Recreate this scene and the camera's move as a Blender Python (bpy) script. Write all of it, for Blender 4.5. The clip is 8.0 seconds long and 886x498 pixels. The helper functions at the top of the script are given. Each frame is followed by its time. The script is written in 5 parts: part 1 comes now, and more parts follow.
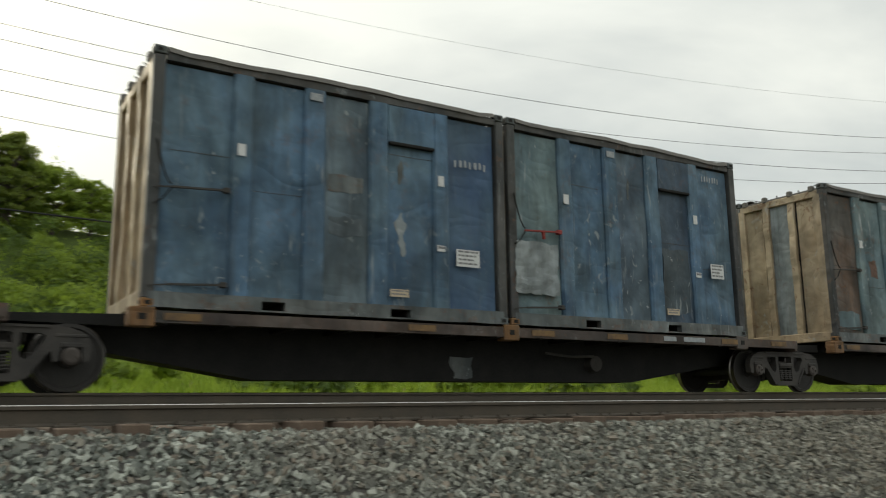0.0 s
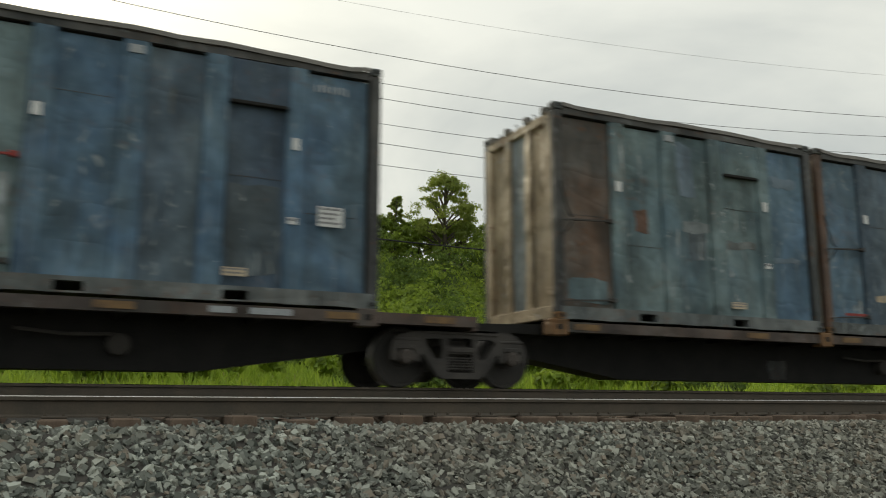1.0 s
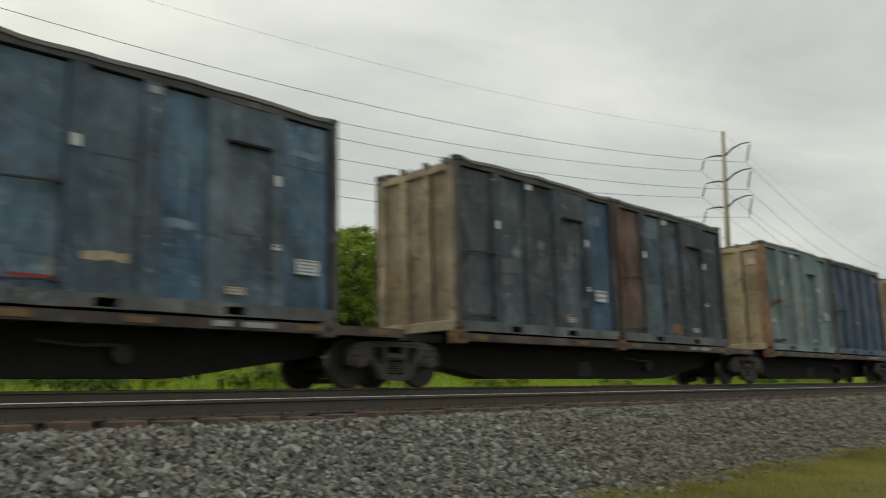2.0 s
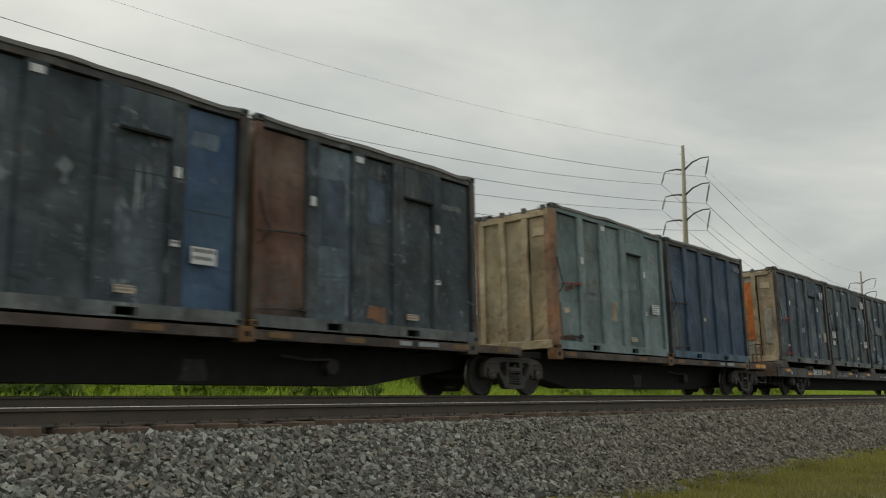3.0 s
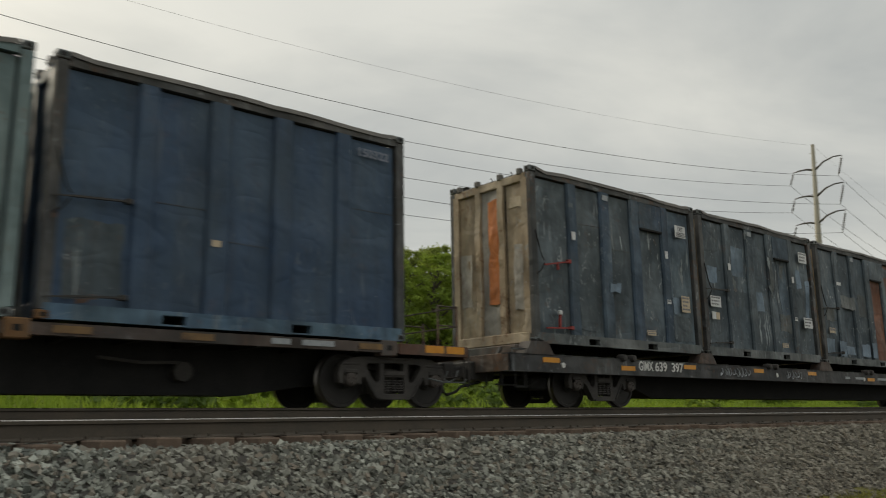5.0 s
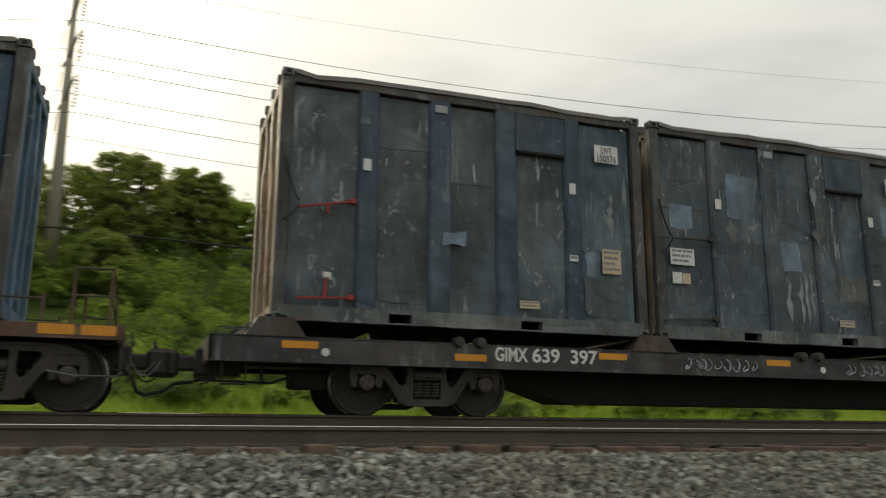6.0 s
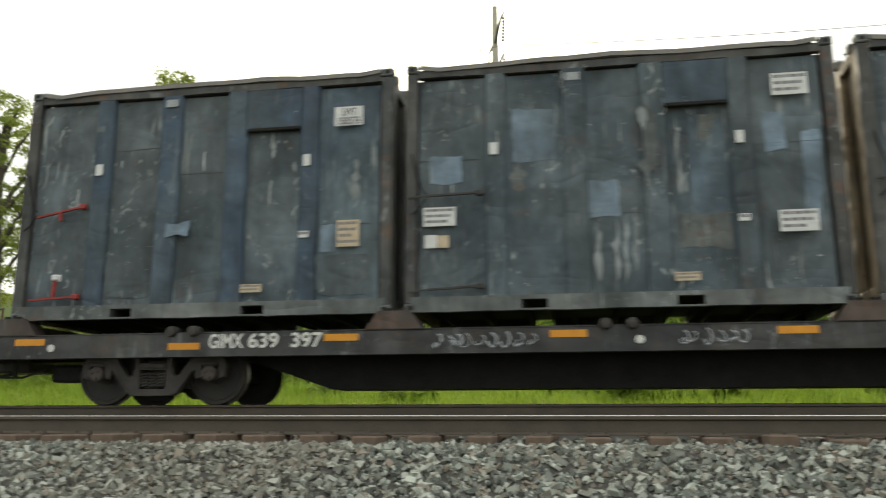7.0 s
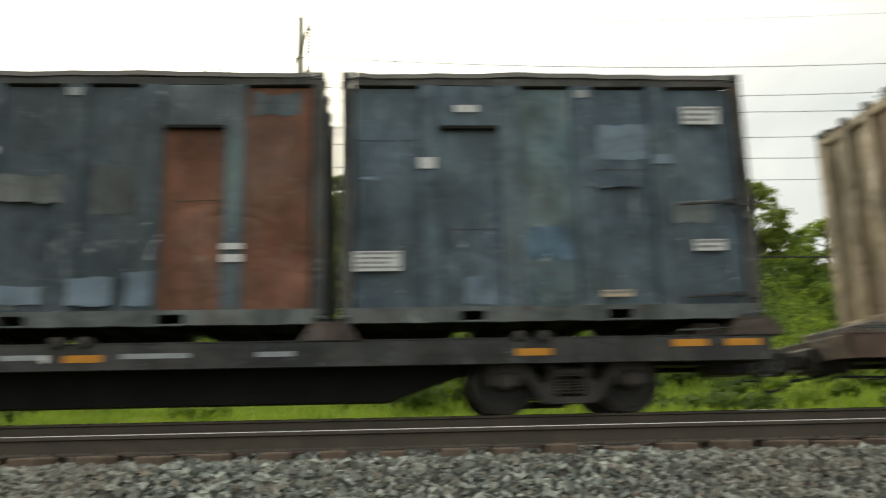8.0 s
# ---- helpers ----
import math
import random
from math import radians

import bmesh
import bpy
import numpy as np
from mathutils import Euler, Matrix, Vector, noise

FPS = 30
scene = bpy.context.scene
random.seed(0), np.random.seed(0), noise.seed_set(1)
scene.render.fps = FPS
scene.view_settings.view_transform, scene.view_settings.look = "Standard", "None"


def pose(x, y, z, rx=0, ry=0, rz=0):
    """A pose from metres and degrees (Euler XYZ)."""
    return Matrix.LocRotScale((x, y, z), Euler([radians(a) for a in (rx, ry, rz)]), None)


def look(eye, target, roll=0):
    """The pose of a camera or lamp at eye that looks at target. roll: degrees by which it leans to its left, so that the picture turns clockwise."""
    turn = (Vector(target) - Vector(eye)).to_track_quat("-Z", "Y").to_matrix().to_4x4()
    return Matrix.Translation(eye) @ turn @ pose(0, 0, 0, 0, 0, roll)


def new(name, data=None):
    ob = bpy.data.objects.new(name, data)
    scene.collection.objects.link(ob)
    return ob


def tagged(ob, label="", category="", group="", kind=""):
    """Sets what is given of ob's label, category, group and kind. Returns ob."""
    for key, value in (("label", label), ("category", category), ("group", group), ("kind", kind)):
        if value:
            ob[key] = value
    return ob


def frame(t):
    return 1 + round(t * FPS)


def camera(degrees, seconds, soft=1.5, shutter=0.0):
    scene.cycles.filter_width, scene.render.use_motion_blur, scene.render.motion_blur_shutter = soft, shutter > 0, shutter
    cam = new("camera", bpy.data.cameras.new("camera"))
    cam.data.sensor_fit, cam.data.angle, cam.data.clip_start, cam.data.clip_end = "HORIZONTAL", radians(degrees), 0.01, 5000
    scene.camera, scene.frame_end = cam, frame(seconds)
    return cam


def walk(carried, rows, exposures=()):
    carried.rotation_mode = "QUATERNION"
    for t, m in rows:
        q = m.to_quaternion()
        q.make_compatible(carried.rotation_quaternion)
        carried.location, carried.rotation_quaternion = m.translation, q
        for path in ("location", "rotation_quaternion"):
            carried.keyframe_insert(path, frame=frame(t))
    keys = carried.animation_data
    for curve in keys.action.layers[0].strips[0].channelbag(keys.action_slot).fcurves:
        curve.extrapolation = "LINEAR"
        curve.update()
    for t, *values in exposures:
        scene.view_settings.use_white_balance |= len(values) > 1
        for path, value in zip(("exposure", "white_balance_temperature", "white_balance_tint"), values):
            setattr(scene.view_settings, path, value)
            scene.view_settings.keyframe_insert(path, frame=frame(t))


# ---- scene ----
# Camera: standing on the grass beside the line, panning. Ground level z = 0.
EYE_Z = 1.35
cam = camera(55.95, 8.0, soft=1.05, shutter=0.35)
AIM = [  # seconds, yaw, pitch, roll
    (0, -31.48, 8.65, -0.62), (0.2, -27.74, 8.59, -1.00), (0.5, -24.21, 8.50, -1.03), (1, -24.73, 8.28, -1.22),
    (1.2, -27.54, 8.31, -1.25), (1.5, -33.94, 8.39, -0.75), (1.8, -41.89, 8.46, -0.27), (2, -46.02, 8.50, -0.35),
    (2.2, -48.88, 8.61, -0.52), (3.3, -47.96, 9.56, -1.39), (3.5, -46.85, 9.79, -1.49), (4, -45.26, 9.49, -1.74),
    (4.2, -44.70, 9.43, -1.74), (5.3, -36.30, 10.15, -0.77), (5.5, -32.29, 10.38, -1.02), (6, -19.55, 10.11, -1.09),
    (6.3, -10.10, 9.81, -0.95), (6.5, -3.26, 9.44, -0.47), (7, 9.87, 9.27, 0.39), (7.2, 11.41, 9.37, 0.89),
    (7.5, 8.03, 9.73, 1.16), (7.9, -1.30, 9.91, 1.06), (8, -3.99, 10.05, 1.13)]
walk(cam, [(t, pose(0, 0, EYE_Z, 90 + p, 0, y) @ pose(0, 0, 0, 0, 0, -r)) for t, y, p, r in AIM],
     [(0, 0.28, 6700, 4), (0.5, 0.43, 6700, 4), (1, 0.12, 6800, 4), (1.5, 0.28, 6700, 5), (2, 0.06, 6800, 4), (3.3, -0.12, 6700, 6), (4.2, -0.12, 6850, 7), (5.5, -0.16, 6800, 7), (5.8, -0.12, 6900, 7), (6, 0.08, 6950, 7), (6.5, 0.56, 7000, 6), (7, 0.86, 6850, 5), (7.5, 0.74, 6850, 5), (8, 0.52, 6900, 5)])

# The line is canted: the train leans away from the eye.
CANT = -2.4555
TRACK = pose(0, 0, EYE_Z, CANT, 0, 0)
TRAIN_Y, RAIL_Z = 12.813, 0.245      # centre line and rail top in the canted frame
NEAR_Y, NEAR_Z = 8.597, 0.056        # empty track in front


def gone(t):
    """Metres that the train has rolled by t seconds."""
    slip = float(np.interp(t, [0, 4, 4.25, 5.25, 5.75, 6, 6.5, 8], [0, 0, -0.2, 0, 0, 0.145, 0, 0]))
    return 0.0305 * t * t + 10.2227 * t + 0.0252 + slip


def on_train(u, t=0.0):
    return TRACK @ pose(u - gone(t), TRAIN_Y, RAIL_Z)


# ---- light ----
SUN_AZ, SUN_EL = -10.0, 21.0
sun_way = Vector((math.sin(radians(SUN_AZ)) * math.cos(radians(SUN_EL)), math.cos(radians(SUN_AZ)) * math.cos(radians(SUN_EL)), math.sin(radians(SUN_EL))))
sun_data = bpy.data.lights.new("sun", "SUN")
sun_data.energy, sun_data.angle, sun_data.color = 1.6, radians(14), (1.0, 0.9, 0.74)
sun = new("sun", sun_data)
sun.matrix_world = look(sun_way * 300, (0, 0, 0))

world = bpy.data.worlds.new("sky")
scene.world = world
world.use_nodes = True


class Tree:
    """Short calls for node trees."""

    def __init__(self, tree):
        self.t = tree

    def add(self, kind, ins=()):
        node = self.t.nodes.new(kind)
        for key, value in dict(ins).items():
            self.put(node.inputs[key], value)
        return node

    def put(self, socket, value):
        if isinstance(value, bpy.types.NodeSocket):
            self.t.links.new(value, socket)
        elif isinstance(value, tuple) and len(value) == 3 and socket.type == "RGBA":
            socket.default_value = (*value, 1)
        else:
            socket.default_value = value

    def math(self, op, a, b=0.0, c=0.0, clamp=False):
        node = self.add("ShaderNodeMath", {0: a, 1: b, 2: c})
        node.operation, node.use_clamp = op, clamp
        return node.outputs[0]

    def vec(self, op, a, b=(0, 0, 0)):
        node = self.add("ShaderNodeVectorMath", {0: a, 1: b})
        node.operation = op
        return node

    def mix(self, f, a, b, blend="MIX"):
        node = self.add("ShaderNodeMix")
        node.data_type, node.blend_type = "RGBA", blend
        self.put(node.inputs[0], f)
        self.put(node.inputs[6], a)
        self.put(node.inputs[7], b)
        return node.outputs[2]

    def ramp(self, f, *stops):
        node = self.add("ShaderNodeMapRange", {0: f, 1: stops[0], 2: stops[1], 3: stops[2] if len(stops) > 2 else 0.0, 4: stops[3] if len(stops) > 2 else 1.0})
        return node.outputs[0]

    def noise(self, at, scale, detail=4.0, rough=0.55, warp=0.0):
        return self.add("ShaderNodeTexNoise", {"Vector": at, "Scale": scale, "Detail": detail, "Roughness": rough, "Distortion": warp})


def make_sky():
    tree = world.node_tree
    tree.nodes.clear()
    n = Tree(tree)
    way = n.vec("NORMALIZE", n.add("ShaderNodeTexCoord").outputs["Generated"]).outputs[0]
    split = n.add("ShaderNodeSeparateXYZ", {0: way})
    up = n.math("MAXIMUM", split.outputs[2], 0.0)
    flat = n.vec("DIVIDE", way, n.add("ShaderNodeCombineXYZ", {0: n.math("ADD", up, 0.22), 1: n.math("ADD", up, 0.22), 2: 1.0}).outputs[0]).outputs[0]
    billow = n.ramp(n.noise(flat, 0.8, 6, 0.55, 0.6).outputs[0], 0.39, 0.61)
    fine = n.ramp(n.noise(flat, 2.6, 5, 0.5, 0.2).outputs[0], 0.3, 0.75)
    cloud = n.mix(n.math("ADD", n.math("MULTIPLY", billow, 0.75), n.math("MULTIPLY", fine, 0.25)), (0.47, 0.49, 0.50), (0.74, 0.74, 0.715))
    near_sun = n.math("MAXIMUM", n.vec("DOT_PRODUCT", way, tuple(sun_way)).outputs["Value"], 0.0)
    wide = n.math("MULTIPLY", n.math("POWER", near_sun, 9.0), 0.34)
    tight = n.math("MULTIPLY", n.math("POWER", near_sun, 60.0), 0.75)
    veil = n.mix(1.0, cloud, n.mix(n.math("ADD", wide, tight, clamp=True), (0, 0, 0), (1.0, 0.89, 0.68)), "ADD")
    over = n.ramp(split.outputs[2], 0.38, 1.0, 1.0, 1.6)
    veil = n.mix(1.0, veil, n.add("ShaderNodeCombineColor", {0: over, 1: over, 2: over}).outputs[0], "MULTIPLY")
    low = n.ramp(split.outputs[2], -0.05, 0.0)
    veil = n.mix(low, (0.10, 0.11, 0.08), veil)
    nishita = n.add("ShaderNodeTexSky")
    nishita.sky_type, nishita.sun_disc = "NISHITA", False
    nishita.sun_elevation, nishita.sun_rotation = radians(SUN_EL), radians(SUN_AZ)
    a = n.add("ShaderNodeBackground", {"Color": veil, "Strength": 1.0})
    b = n.add("ShaderNodeBackground", {"Color": nishita.outputs[0], "Strength": 0.008})
    both = n.add("ShaderNodeAddShader", {0: a.outputs[0], 1: b.outputs[0]})
    n.add("ShaderNodeOutputWorld", {0: both.outputs[0]})


make_sky()


# ---- materials ----
def material(name):
    m = bpy.data.materials.new(name)
    m.use_nodes = True
    m.node_tree.nodes.clear()
    return m, Tree(m.node_tree)


def finish(n, colour, rough, metal=0.0, height=None, strength=0.3, depth=0.01, spec=0.4):
    ins = {"Base Color": colour, "Roughness": rough, "Metallic": metal, "Specular IOR Level": spec}
    if height is not None:
        ins["Normal"] = n.add("ShaderNodeBump", {"Height": height, "Strength": strength, "Distance": depth}).outputs[0]
    bsdf = n.add("ShaderNodeBsdfPrincipled", ins)
    n.add("ShaderNodeOutputMaterial", {0: bsdf.outputs[0]})


def old_paint(name, base, faded, rust=0.35, dirt=0.5, scrape=0.3, shift=0.0, mottle=1.0):
    """Faded, scraped and rust-streaked paint on dented sheet steel."""
    m, n = material(name)
    at = n.add("ShaderNodeTexCoord").outputs["Object"]
    facts = n.add("ShaderNodeObjectInfo")
    info = n.add("ShaderNodeSeparateColor", {0: facts.outputs["Color"]}).outputs[0]
    own = n.vec("ADD", at, n.add("ShaderNodeCombineXYZ", {0: n.math("MULTIPLY", info, 37.0), 1: n.math("ADD", n.math("MULTIPLY", info, 5.0), shift * 0.1), 2: n.math("MULTIPLY", info, 11.0)}).outputs[0]).outputs[0]

    def spread(x, y, z, scale, detail, rough, warp, lo, hi):
        return n.ramp(n.noise(n.vec("MULTIPLY", own, (x, y, z)).outputs[0], scale, detail, rough, warp).outputs[0], lo, hi)

    fine = n.noise(own, 42, 3, 0.6).outputs[0]
    colour = n.mix(spread(1, 1, 0.7, 0.8, 4, 0.55, 0.4, 0.40, 0.60), base, faded)
    colour = n.mix(n.math("MULTIPLY", facts.outputs["Random"], 0.25), colour, faded)
    blot = n.ramp(n.noise(n.vec("MULTIPLY", own, (1, 1, 0.6)).outputs[0], 1.3, 4, 0.5, 0.6).outputs[0], 0.32, 0.66, 0.5, 1.3)
    colour = n.mix(0.7 * mottle, colour, n.add("ShaderNodeCombineColor", {0: blot, 1: blot, 2: blot}).outputs[0], "MULTIPLY")
    mott = n.ramp(n.noise(n.vec("MULTIPLY", own, (1, 1, 0.75)).outputs[0], 2.8, 4, 0.5, 0.7).outputs[0], 0.34, 0.66, 0.62, 1.38)
    colour = n.mix(0.5 * mottle, colour, n.add("ShaderNodeCombineColor", {0: mott, 1: mott, 2: mott}).outputs[0], "MULTIPLY")
    colour = n.mix(n.math("MULTIPLY", spread(1, 1, 0.07, 7.0, 5, 0.6, 0.1, 0.52, 0.74), dirt * 0.85), colour, (0.03, 0.029, 0.027))
    colour = n.mix(n.math("MULTIPLY", spread(1, 1, 1, 2.6, 6, 0.6, 0.8, 0.52, 0.70), dirt * 0.55), colour, (0.036, 0.045, 0.05))
    pale = n.math("MULTIPLY", spread(1, 1, 0.10, 11.0, 4, 0.5, 0.3, 0.60, 0.72), spread(1, 1, 1, 0.9, 3, 0.5, 0.0, 0.46, 0.60))
    scuff = n.math("MULTIPLY", spread(1.3, 1, 0.8, 4.2, 4, 0.6, 1.4, 0.61, 0.67), spread(1, 1, 1, 0.7, 2, 0.5, 0.0, 0.42, 0.58))
    line = n.math("MULTIPLY", spread(0.5, 1, 9, 5.0, 3, 0.5, 0.2, 0.72, 0.75), 0.3)
    marks = n.math("MULTIPLY", n.math("MAXIMUM", n.math("MAXIMUM", pale, scuff), line), min(1.0, scrape * 1.6), clamp=True)
    colour = n.mix(marks, colour, (0.30, 0.33, 0.34))
    drip = n.math("MULTIPLY", spread(1, 1, 0.035, 26.0, 3, 0.55, 0.05, 0.60, 0.70), spread(1, 1, 0.6, 1.1, 3, 0.5, 0.3, 0.50, 0.62))
    colour = n.mix(n.math("MULTIPLY", drip, dirt * 0.9, clamp=True), colour, (0.026, 0.025, 0.023))
    chip = n.math("MULTIPLY", spread(1, 1, 0.7, 13.0, 5, 0.65, 0.8, 0.665, 0.69), spread(1, 1, 1, 0.6, 2, 0.5, 0.0, 0.47, 0.58))
    colour = n.mix(n.math("MULTIPLY", chip, min(1.0, scrape * 2.2), clamp=True), colour, (0.42, 0.45, 0.46))
    soot = n.math("MULTIPLY", spread(1, 1, 0.35, 0.9, 4, 0.6, 0.5, 0.50, 0.66), dirt * 0.9, clamp=True)
    colour = n.mix(soot, colour, (0.046, 0.056, 0.058))
    flake = n.math("ADD", n.math("MULTIPLY", n.noise(own, 5.5, 9, 0.75, 0.5).outputs[0], 0.7), n.math("MULTIPLY", n.noise(own, 0.8, 3).outputs[0], 0.3))
    colour = n.mix(n.math("MULTIPLY", n.ramp(flake, 0.565, 0.60), rust), colour, n.mix(fine, (0.075, 0.034, 0.018), (0.20, 0.085, 0.032)))
    run = n.math("MULTIPLY", spread(1, 1, 0.06, 9.0, 4, 0.6, 0.2, 0.60, 0.75), rust * 0.6)
    colour = n.mix(run, colour, (0.12, 0.06, 0.03))
    fold = n.noise(n.vec("MULTIPLY", own, (0.7, 1, 1.3)).outputs[0], 1.7, 1, 0.4, 0.8).outputs[0]
    crease = n.math("ABSOLUTE", n.math("SUBTRACT", n.math("MULTIPLY", fold, 2.0), 1.0))
    dents = n.math("ADD", n.math("ADD", n.noise(own, 2.2, 2, 0.45, 0.4).outputs[0], n.math("MULTIPLY", crease, 0.5)), n.math("MULTIPLY", fine, 0.001))
    finish(n, colour, n.ramp(blot, 0.5, 1.3, 0.78, 0.56), 0.0, dents, 0.45, 0.1, 0.32)
    return m


def plain(name, base, other, rough=0.7, metal=0.0, scale=4.0, bump=0.2, spec=0.4):
    """One surface with stains and grain."""
    m, n = material(name)
    at = n.add("ShaderNodeTexCoord").outputs["Object"]
    a = n.noise(at, scale, 6, 0.65).outputs[0]
    b = n.noise(at, scale * 14, 4, 0.7).outputs[0]
    f = n.math("ADD", n.math("MULTIPLY", a, 0.7), n.math("MULTIPLY", b, 0.3))
    finish(n, n.mix(n.ramp(f, 0.36, 0.64), base, other), n.ramp(a, 0.3, 0.7, rough - 0.1, rough + 0.12), metal, b, bump, 0.01, spec)
    return m


BLUE = old_paint("slate blue paint", (0.07, 0.134, 0.222), (0.10, 0.164, 0.222), 0.2, 0.42, 0.4)
NAVY = old_paint("navy paint", (0.035, 0.066, 0.122), (0.05, 0.082, 0.128), 0.10, 0.3, 0.12, 3.0, 0.35)
ROYAL = old_paint("royal blue paint", (0.044, 0.084, 0.165), (0.06, 0.106, 0.165), 0.08, 0.25, 0.15, 53.0, 0.5)
DEEP = old_paint("deep blue paint", (0.042, 0.069, 0.108), (0.062, 0.09, 0.12), 0.15, 0.4, 0.2, 5.0)
TEAL = old_paint("teal blue paint", (0.08, 0.13, 0.16), (0.14, 0.195, 0.205), 0.3, 0.5, 0.6, 9.0)
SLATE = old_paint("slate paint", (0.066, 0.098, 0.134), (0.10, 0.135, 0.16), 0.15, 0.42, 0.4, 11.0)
# The slate paint again in a darker tone, for the two dark containers.
DARKSLATE = old_paint("dark slate paint", (0.034, 0.048, 0.062), (0.058, 0.072, 0.082), 0.2, 0.4, 0.35, 15.0)
REDRUST = old_paint("red oxide paint", (0.20, 0.08, 0.045), (0.145, 0.068, 0.045), 0.5, 0.4, 0.15, 12.0)
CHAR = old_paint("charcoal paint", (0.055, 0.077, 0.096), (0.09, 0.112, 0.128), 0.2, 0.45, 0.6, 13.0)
GREEN = old_paint("grey green paint", (0.145, 0.21, 0.22), (0.195, 0.25, 0.25), 0.4, 0.26, 0.25, 17.0, 0.6)
DULLGREEN = old_paint("dull grey green paint", (0.10, 0.15, 0.155), (0.145, 0.19, 0.185), 0.5, 0.34, 0.2, 19.0, 0.6)
PALETAN = old_paint("pale tan primer", (0.39, 0.295, 0.17), (0.42, 0.35, 0.235), 0.55, 0.16, 0.3, 23.0, 0.6)
TAN = old_paint("tan primer", (0.33, 0.245, 0.155), (0.37, 0.30, 0.21), 0.6, 0.22, 0.3, 21.0)
VIVID = old_paint("orange primer", (0.52, 0.16, 0.035), (0.42, 0.13, 0.04), 0.3, 0.25, 0.1, 51.0)
POST = old_paint("dark post paint", (0.05, 0.052, 0.055), (0.085, 0.083, 0.08), 0.4, 0.5, 0.3, 41.0)
UMBER = old_paint("rust over teal paint", (0.12, 0.075, 0.052), (0.095, 0.088, 0.08), 0.65, 0.5, 0.2, 43.0)
RUST = old_paint("rust brown paint", (0.11, 0.054, 0.036), (0.13, 0.085, 0.065), 0.7, 0.45, 0.1, 25.0)
ORANGE = old_paint("bright rust", (0.30, 0.125, 0.05), (0.24, 0.17, 0.12), 0.75, 0.3, 0.2, 29.0)
SILVER = old_paint("bare patched sheet", (0.27, 0.30, 0.31), (0.21, 0.24, 0.255), 0.2, 0.4, 0.5, 31.0)
PALE = old_paint("pale blue patch", (0.17, 0.235, 0.31), (0.14, 0.19, 0.24), 0.1, 0.3, 0.3, 33.0)
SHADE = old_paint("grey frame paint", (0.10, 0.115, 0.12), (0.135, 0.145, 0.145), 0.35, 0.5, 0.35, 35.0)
LID = plain("grimy lid sheet", (0.09, 0.085, 0.08), (0.17, 0.16, 0.145), 0.75, 0, 2.5)
BLACK = plain("black wagon steel", (0.009, 0.0092, 0.0095), (0.026, 0.0255, 0.0245), 0.8, 0, 2.0, 0.2, 0.2)
WHEELSTEEL = plain("dark wheel steel", (0.014, 0.0135, 0.013), (0.036, 0.033, 0.031), 0.7, 0, 3.0, 0.3)
GRIME = plain("brake dust steel", (0.026, 0.0245, 0.0235), (0.066, 0.06, 0.055), 0.8, 0, 3.0, 0.35)
SILL = old_paint("grimy sill paint", (0.05, 0.038, 0.034), (0.085, 0.064, 0.054), 0.35, 0.4, 0.12, 61.0)
GREYSILL = old_paint("dark grey sill paint", (0.026, 0.028, 0.031), (0.056, 0.056, 0.056), 0.22, 0.35, 0.2, 67.0)
CORNER = old_paint("dull orange casting paint", (0.22, 0.11, 0.04), (0.15, 0.085, 0.04), 0.4, 0.4, 0.1, 71.0)
BARE = old_paint("bare crumpled sheet", (0.36, 0.33, 0.285), (0.28, 0.26, 0.23), 0.35, 0.3, 0.4, 73.0)
AMBER = plain("amber reflector", (0.62, 0.27, 0.015), (0.50, 0.20, 0.012), 0.4, 0, 5.0, 0.05)
AMBER_OLD = plain("dirty amber reflector", (0.22, 0.125, 0.04), (0.09, 0.058, 0.036), 0.6, 0, 5.0, 0.05)
WHITE = plain("white label", (0.64, 0.65, 0.66), (0.50, 0.51, 0.51), 0.6, 0, 8.0, 0.05)
CREAM = plain("peeling cream label", (0.55, 0.46, 0.34), (0.40, 0.32, 0.22), 0.7, 0, 12.0, 0.1)
INK = plain("label ink", (0.14, 0.14, 0.15), (0.22, 0.22, 0.23), 0.7, 0, 9.0, 0.05)
RED = plain("red latch paint", (0.30, 0.025, 0.02), (0.20, 0.03, 0.025), 0.55, 0, 9.0, 0.1)
LETTER = plain("white lettering", (0.66, 0.66, 0.64), (0.50, 0.50, 0.48), 0.6, 0, 9.0, 0.05)
FADED = plain("worn lettering", (0.36, 0.38, 0.40), (0.22, 0.24, 0.26), 0.6, 0, 14.0, 0.05)
DIM = plain("dim stencil paint", (0.20, 0.22, 0.27), (0.13, 0.15, 0.20), 0.6, 0, 14.0, 0.05)
TREAD = plain("polished tread", (0.17, 0.16, 0.15), (0.12, 0.11, 0.10), 0.35, 0.9, 6.0, 0.05)
RAILSIDE = plain("rusty rail", (0.05, 0.043, 0.034), (0.088, 0.072, 0.056), 0.8, 0, 3.0, 0.2)
RAILTOP = plain("polished rail head", (0.50, 0.49, 0.47), (0.40, 0.38, 0.36), 0.25, 1.0, 3.0, 0.03)
TIE = plain("weathered tie wood", (0.09, 0.062, 0.045), (0.17, 0.125, 0.095), 0.9, 0, 5.0, 0.5)
GALV = plain("weathered steel pole", (0.25, 0.23, 0.175), (0.35, 0.325, 0.26), 0.6, 0.2, 0.6, 0.1)
SHEATH = plain("black cable sheath", (0.012, 0.012, 0.012), (0.025, 0.025, 0.025), 0.8, 0, 1.0, 0.0)
CABLE = plain("line wire", (0.08, 0.08, 0.08), (0.13, 0.13, 0.13), 0.6, 0.3, 1.0, 0.0)
